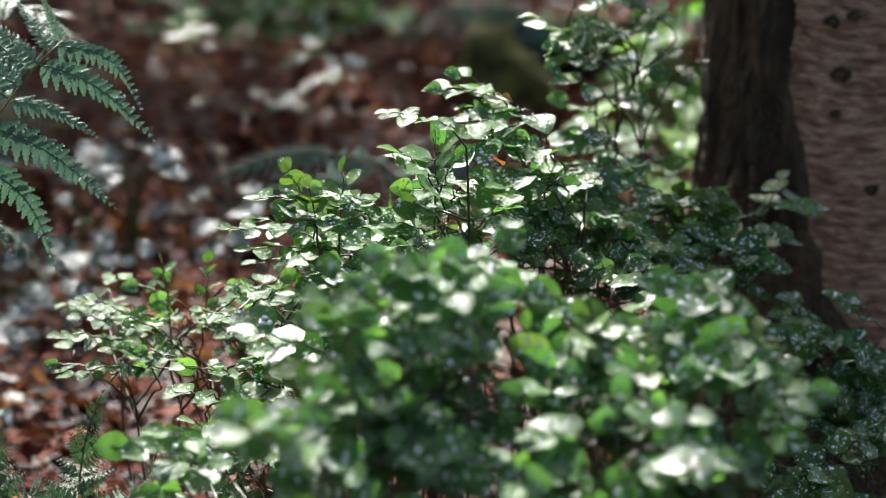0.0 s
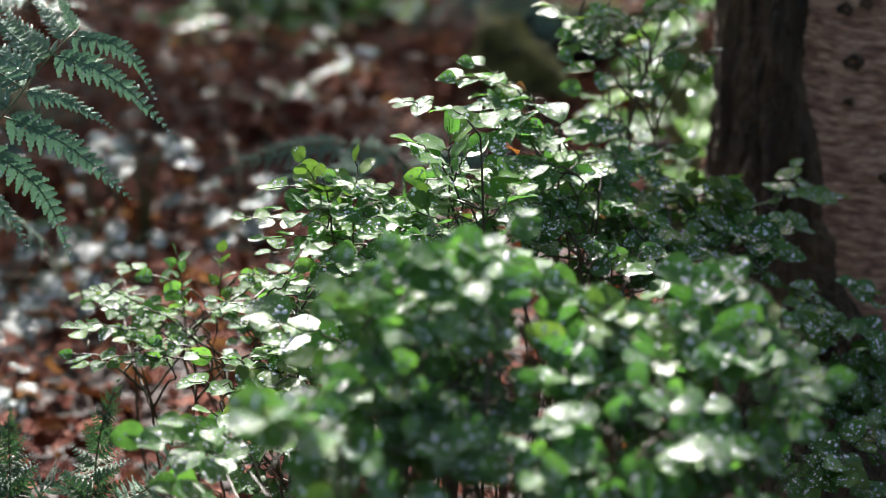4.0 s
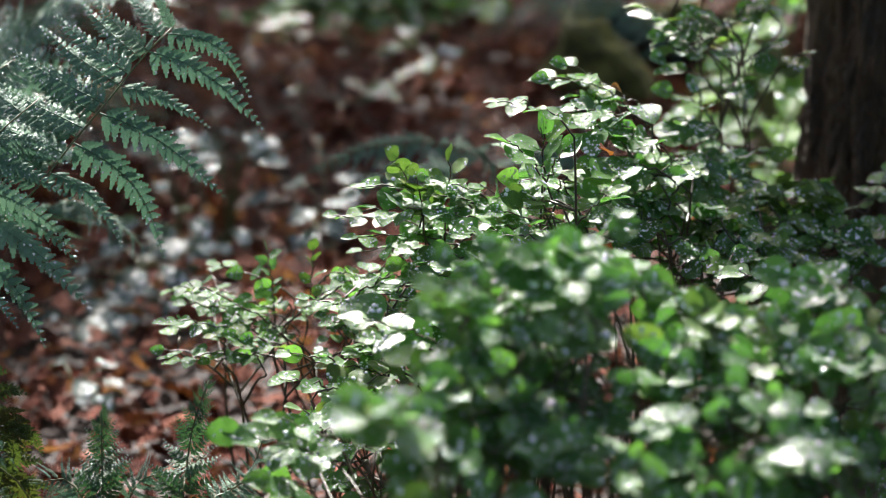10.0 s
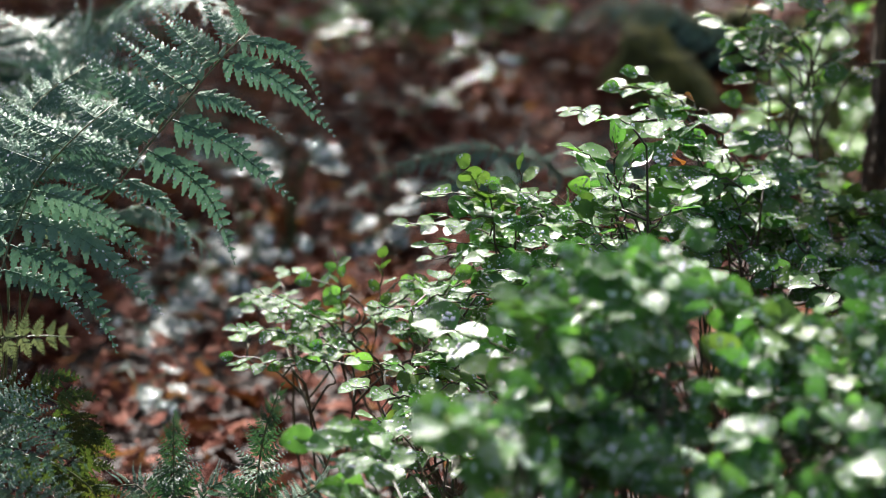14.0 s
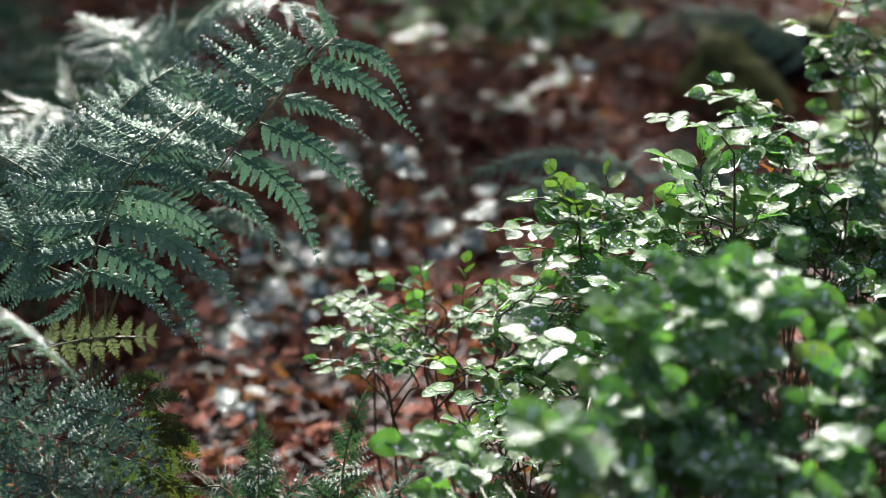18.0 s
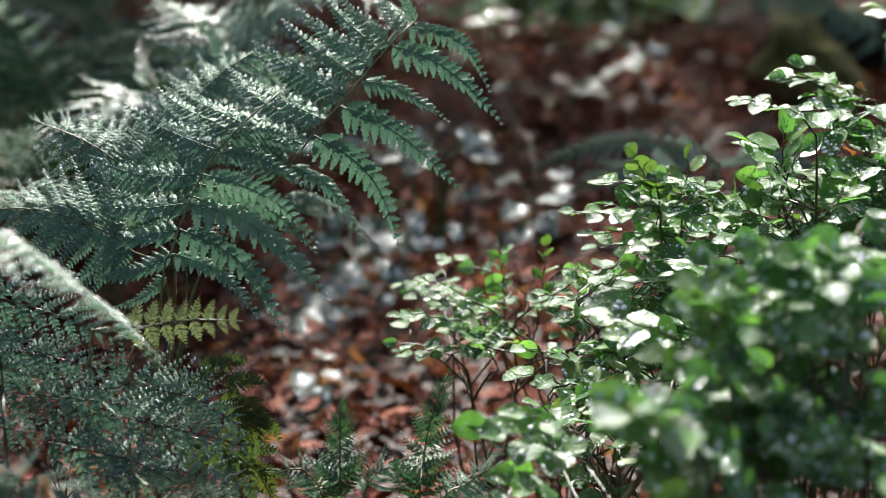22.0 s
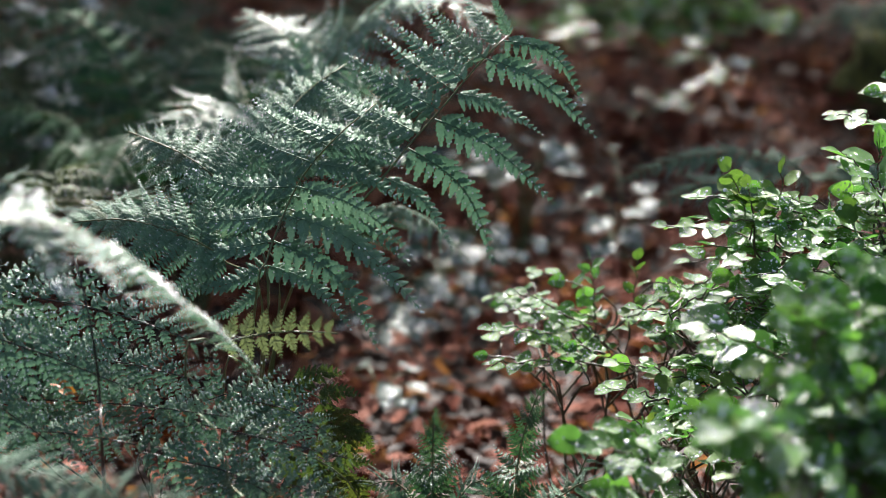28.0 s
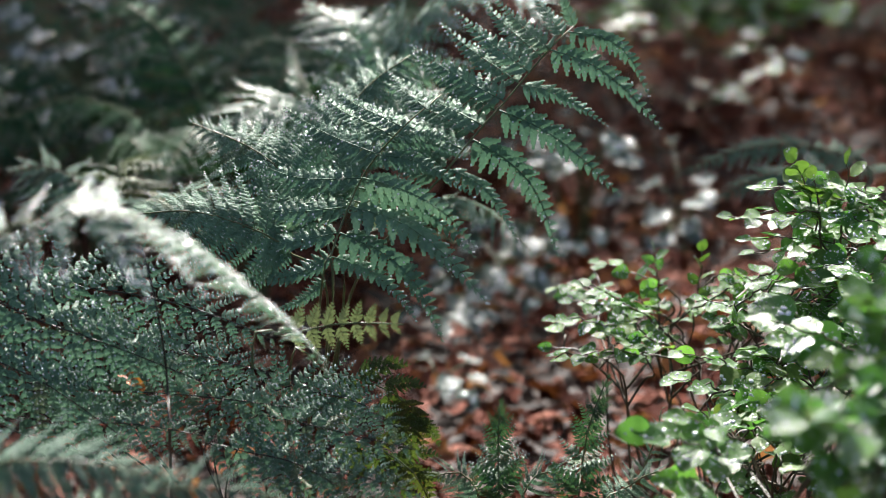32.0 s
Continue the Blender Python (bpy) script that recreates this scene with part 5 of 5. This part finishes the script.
low_plant("bramble", "low bramble with wet grey-green leaves above the fallen leaves", (-0.248, 3.084, 0.097), (0.045, 0.05, 0.019), 8, (0.028, 0.05), BRAMBLES, 17, "bramble seedlings")
low_plant("bramble", "low bramble with wet grey-green leaves above the fallen leaves", (-0.198, 2.984, 0.105), (0.022, 0.05, 0.009), 4, (0.028, 0.05), BRAMBLES, 18, "bramble seedlings")
low_plant("bramble", "low bramble with wet grey-green leaves above the fallen leaves", (-0.042, 3.410, 0.074), (0.032, 0.05, 0.016), 5, (0.028, 0.05), BRAMBLES, 19, "bramble seedlings")
low_plant("bramble", "low bramble with wet grey-green leaves above the fallen leaves", (-0.237, 3.422, 0.145), (0.040, 0.05, 0.024), 6, (0.028, 0.05), BRAMBLES, 20, "bramble seedlings")
low_plant("herb", "leafy green woodland plant with glossy wet leaves", (0.055, 4.555, 0.005), (0.063, 0.08, 0.048), 7, (0.04, 0.065), WET_HERBS, 40, "woodland herbs", -0.2)
low_plant("herb", "leafy green woodland plant with glossy wet leaves", (0.116, 4.436, -0.016), (0.031, 0.08, 0.021), 6, (0.04, 0.065), WET_HERBS, 41, "woodland herbs", -0.2)
low_plant("herb", "leafy green woodland plant with glossy wet leaves", (0.138, 4.312, -0.063), (0.020, 0.08, 0.010), 4, (0.04, 0.065), WET_HERBS, 42, "woodland herbs", -0.2)
low_plant("herb", "leafy green woodland plant with glossy wet leaves", (-0.056, 4.876, -0.011), (0.090, 0.09, 0.06), 75, (0.04, 0.065), HERBS, 43, "woodland herbs", -0.2)
low_plant("herb", "leafy green woodland plant with glossy wet leaves", (0.126, 4.969, -0.014), (0.092, 0.09, 0.06), 75, (0.04, 0.065), HERBS, 44, "woodland herbs", -0.2)
low_plant("herb", "leafy green woodland plant with glossy wet leaves", (0.024, 4.027, 0.013), (0.038, 0.08, 0.009), 6, (0.04, 0.065), WET_HERBS, 45, "woodland herbs", -0.2)
low_plant("herb", "leafy green woodland plant with glossy wet leaves", (0.571, 3.173, 0.407), (0.045, 0.08, 0.045), 26, (0.04, 0.065), HERBS, 46, "woodland herbs", -0.2)
low_plant("herb", "leafy green woodland plant with glossy wet leaves", (0.554, 3.043, 0.338), (0.036, 0.08, 0.036), 24, (0.04, 0.065), HERBS, 47, "woodland herbs", -0.2)
low_plant("herb", "leafy green woodland plant with glossy wet leaves", (0.507, 2.831, 0.331), (0.040, 0.08, 0.027), 18, (0.04, 0.065), HERBS, 48, "woodland herbs", -0.2)
low_plant("herb", "leafy green woodland plant with glossy wet leaves", (-0.003, 4.880, 0.009), (0.067, 0.08, 0.045), 18, (0.04, 0.065), HERBS, 49, "woodland herbs", -0.2)
low_plant("bramble", "shaded bush with dark bluish leaves", (-0.823, 3.235, 0.335), (0.061, 0.1, 0.046), 30, (0.03, 0.05), BRAMBLES, 70, "bramble seedlings")
low_plant("bramble", "shaded bush with dark bluish leaves", (-0.918, 3.544, 0.325), (0.067, 0.1, 0.033), 25, (0.03, 0.05), BRAMBLES, 71, "bramble seedlings")


def lying_stick(label, points, r0, r1):
    base = Vector(points[0])
    line = [p + Vector((0.002 * noise.noise(p * 40), 0, 0.003 * noise.noise(p * 33))) for p in smooth_line([Vector(p) - base for p in points], 24)]
    ob = new("fallen_branch", mesh_of("fallen_branch", *tube(line, r0, r1, 8), (STICK,)))
    ob.location = base
    return tagged(ob, label, "branch", "fallen branches")


lying_stick("pinkish-brown dead branch lying on the fallen leaves", [(0.285, 4.315, -0.026), (0.259, 4.627, -0.050), (0.228, 4.947, -0.056)], 0.016, 0.012)
lying_stick("short pale dead stick on the fallen leaves", [(0.169, 4.010, -0.008), (0.179, 4.418, -0.055)], 0.014, 0.011)
lying_stick("thin dry twig among the ferns", [(-0.094, 1.861, 0.366), (-0.070, 1.838, 0.388), (-0.034, 1.824, 0.401)], 0.0025, 0.0018)


def loose_leaf(label, place, turn, size, mat):
    """A fallen leaf caught on the plants."""
    ob = new("fallen_leaf", blade(random.Random(int(size * 1e5)), 0.34, 0.5, 0.3, 3, mat, name="fallen_leaf"))
    ob.matrix_world = Matrix.Translation(place) @ Euler(turn).to_matrix().to_4x4() @ Matrix.Diagonal((size, size, size, 1))
    return tagged(ob, label, "leaf", "fallen leaves")


loose_leaf("rust-red curled dead leaf caught on the fern", (-0.457, 1.711, 0.526), (0.5, 0.1, -0.4), 0.016, DEAD)
loose_leaf("rust-red curled dead leaf caught on the fern", (-0.451, 1.710, 0.521), (0.7, 0.2, -0.2), 0.014, DEAD)
loose_leaf("orange dead leaf among the dark ferns", (-0.614, 3.137, 0.318), (0.9, 0.0, 0.2), 0.03, DEAD)
loose_leaf("brown dead leaf caught in the bilberry twigs", (0.215, 1.899, 0.645), (0.4, 0.3, 0.8), 0.018, DEAD)
loose_leaf("small rusty leaf caught at the top of the bilberry", (0.222, 1.896, 0.697), (0.3, 0.3, 0.2), 0.011, DEAD)
loose_leaf("rust-red leaf low in the bilberry shrub", (0.260, 1.353, 0.616), (0.9, 0.2, 1.2), 0.022, DEAD)
loose_leaf("brown leaf in the bilberry shrub", (0.170, 1.476, 0.613), (0.9, 0.2, 1.0), 0.024, DEAD)


def mossy_stump(x, y, radius, high):
    """A rotten hollow stump: a ragged ring of wood under moss, broken open on the near side."""
    ob = thing("stump", x, y, "low rotten hollow tree stump covered in yellow-green moss", "stump")
    n, rows = 96, 26
    verts = []

    def wall(k, h, inner):
        a = 2 * math.pi * k / n
        gap = math.exp(-((a - 4.75) / 0.42) ** 2)   # the break faces -y
        top = high * (1 - 0.93 * gap) * (1 + 0.3 * noise.noise((math.cos(a) * 3, math.sin(a) * 3, 1.5)))
        lump = 1 + 0.16 * noise.noise((math.cos(a) * 3, math.sin(a) * 3, h * 2)) + 0.06 * noise.noise((math.cos(a) * 11, math.sin(a) * 11, h * 9))
        q = radius * lump * (1.3 - 0.3 * h ** 0.5) * (0.62 if inner else 1.0)
        return (q * math.cos(a), q * math.sin(a), -0.06 + (top + 0.06) * h)

    for inner in (False, True):
        for j in range(rows):
            h = j / (rows - 1)
            verts += [wall(k, 1 - h if inner else h, inner) for k in range(n)]
    total = 2 * rows
    faces = [(j * n + k, j * n + (k + 1) % n, (j + 1) * n + (k + 1) % n, (j + 1) * n + k) for j in range(total - 1) for k in range(n)]
    kinds = [0 if j < rows + 3 else 1 for j in range(total - 1) for k in range(n)]
    part("stump_wood", mesh_of("stump_wood", verts, faces, (MOSS, SOIL), kinds), ob)
    return ob


mossy_stump(0.555, 4.22, 0.185, 0.12)
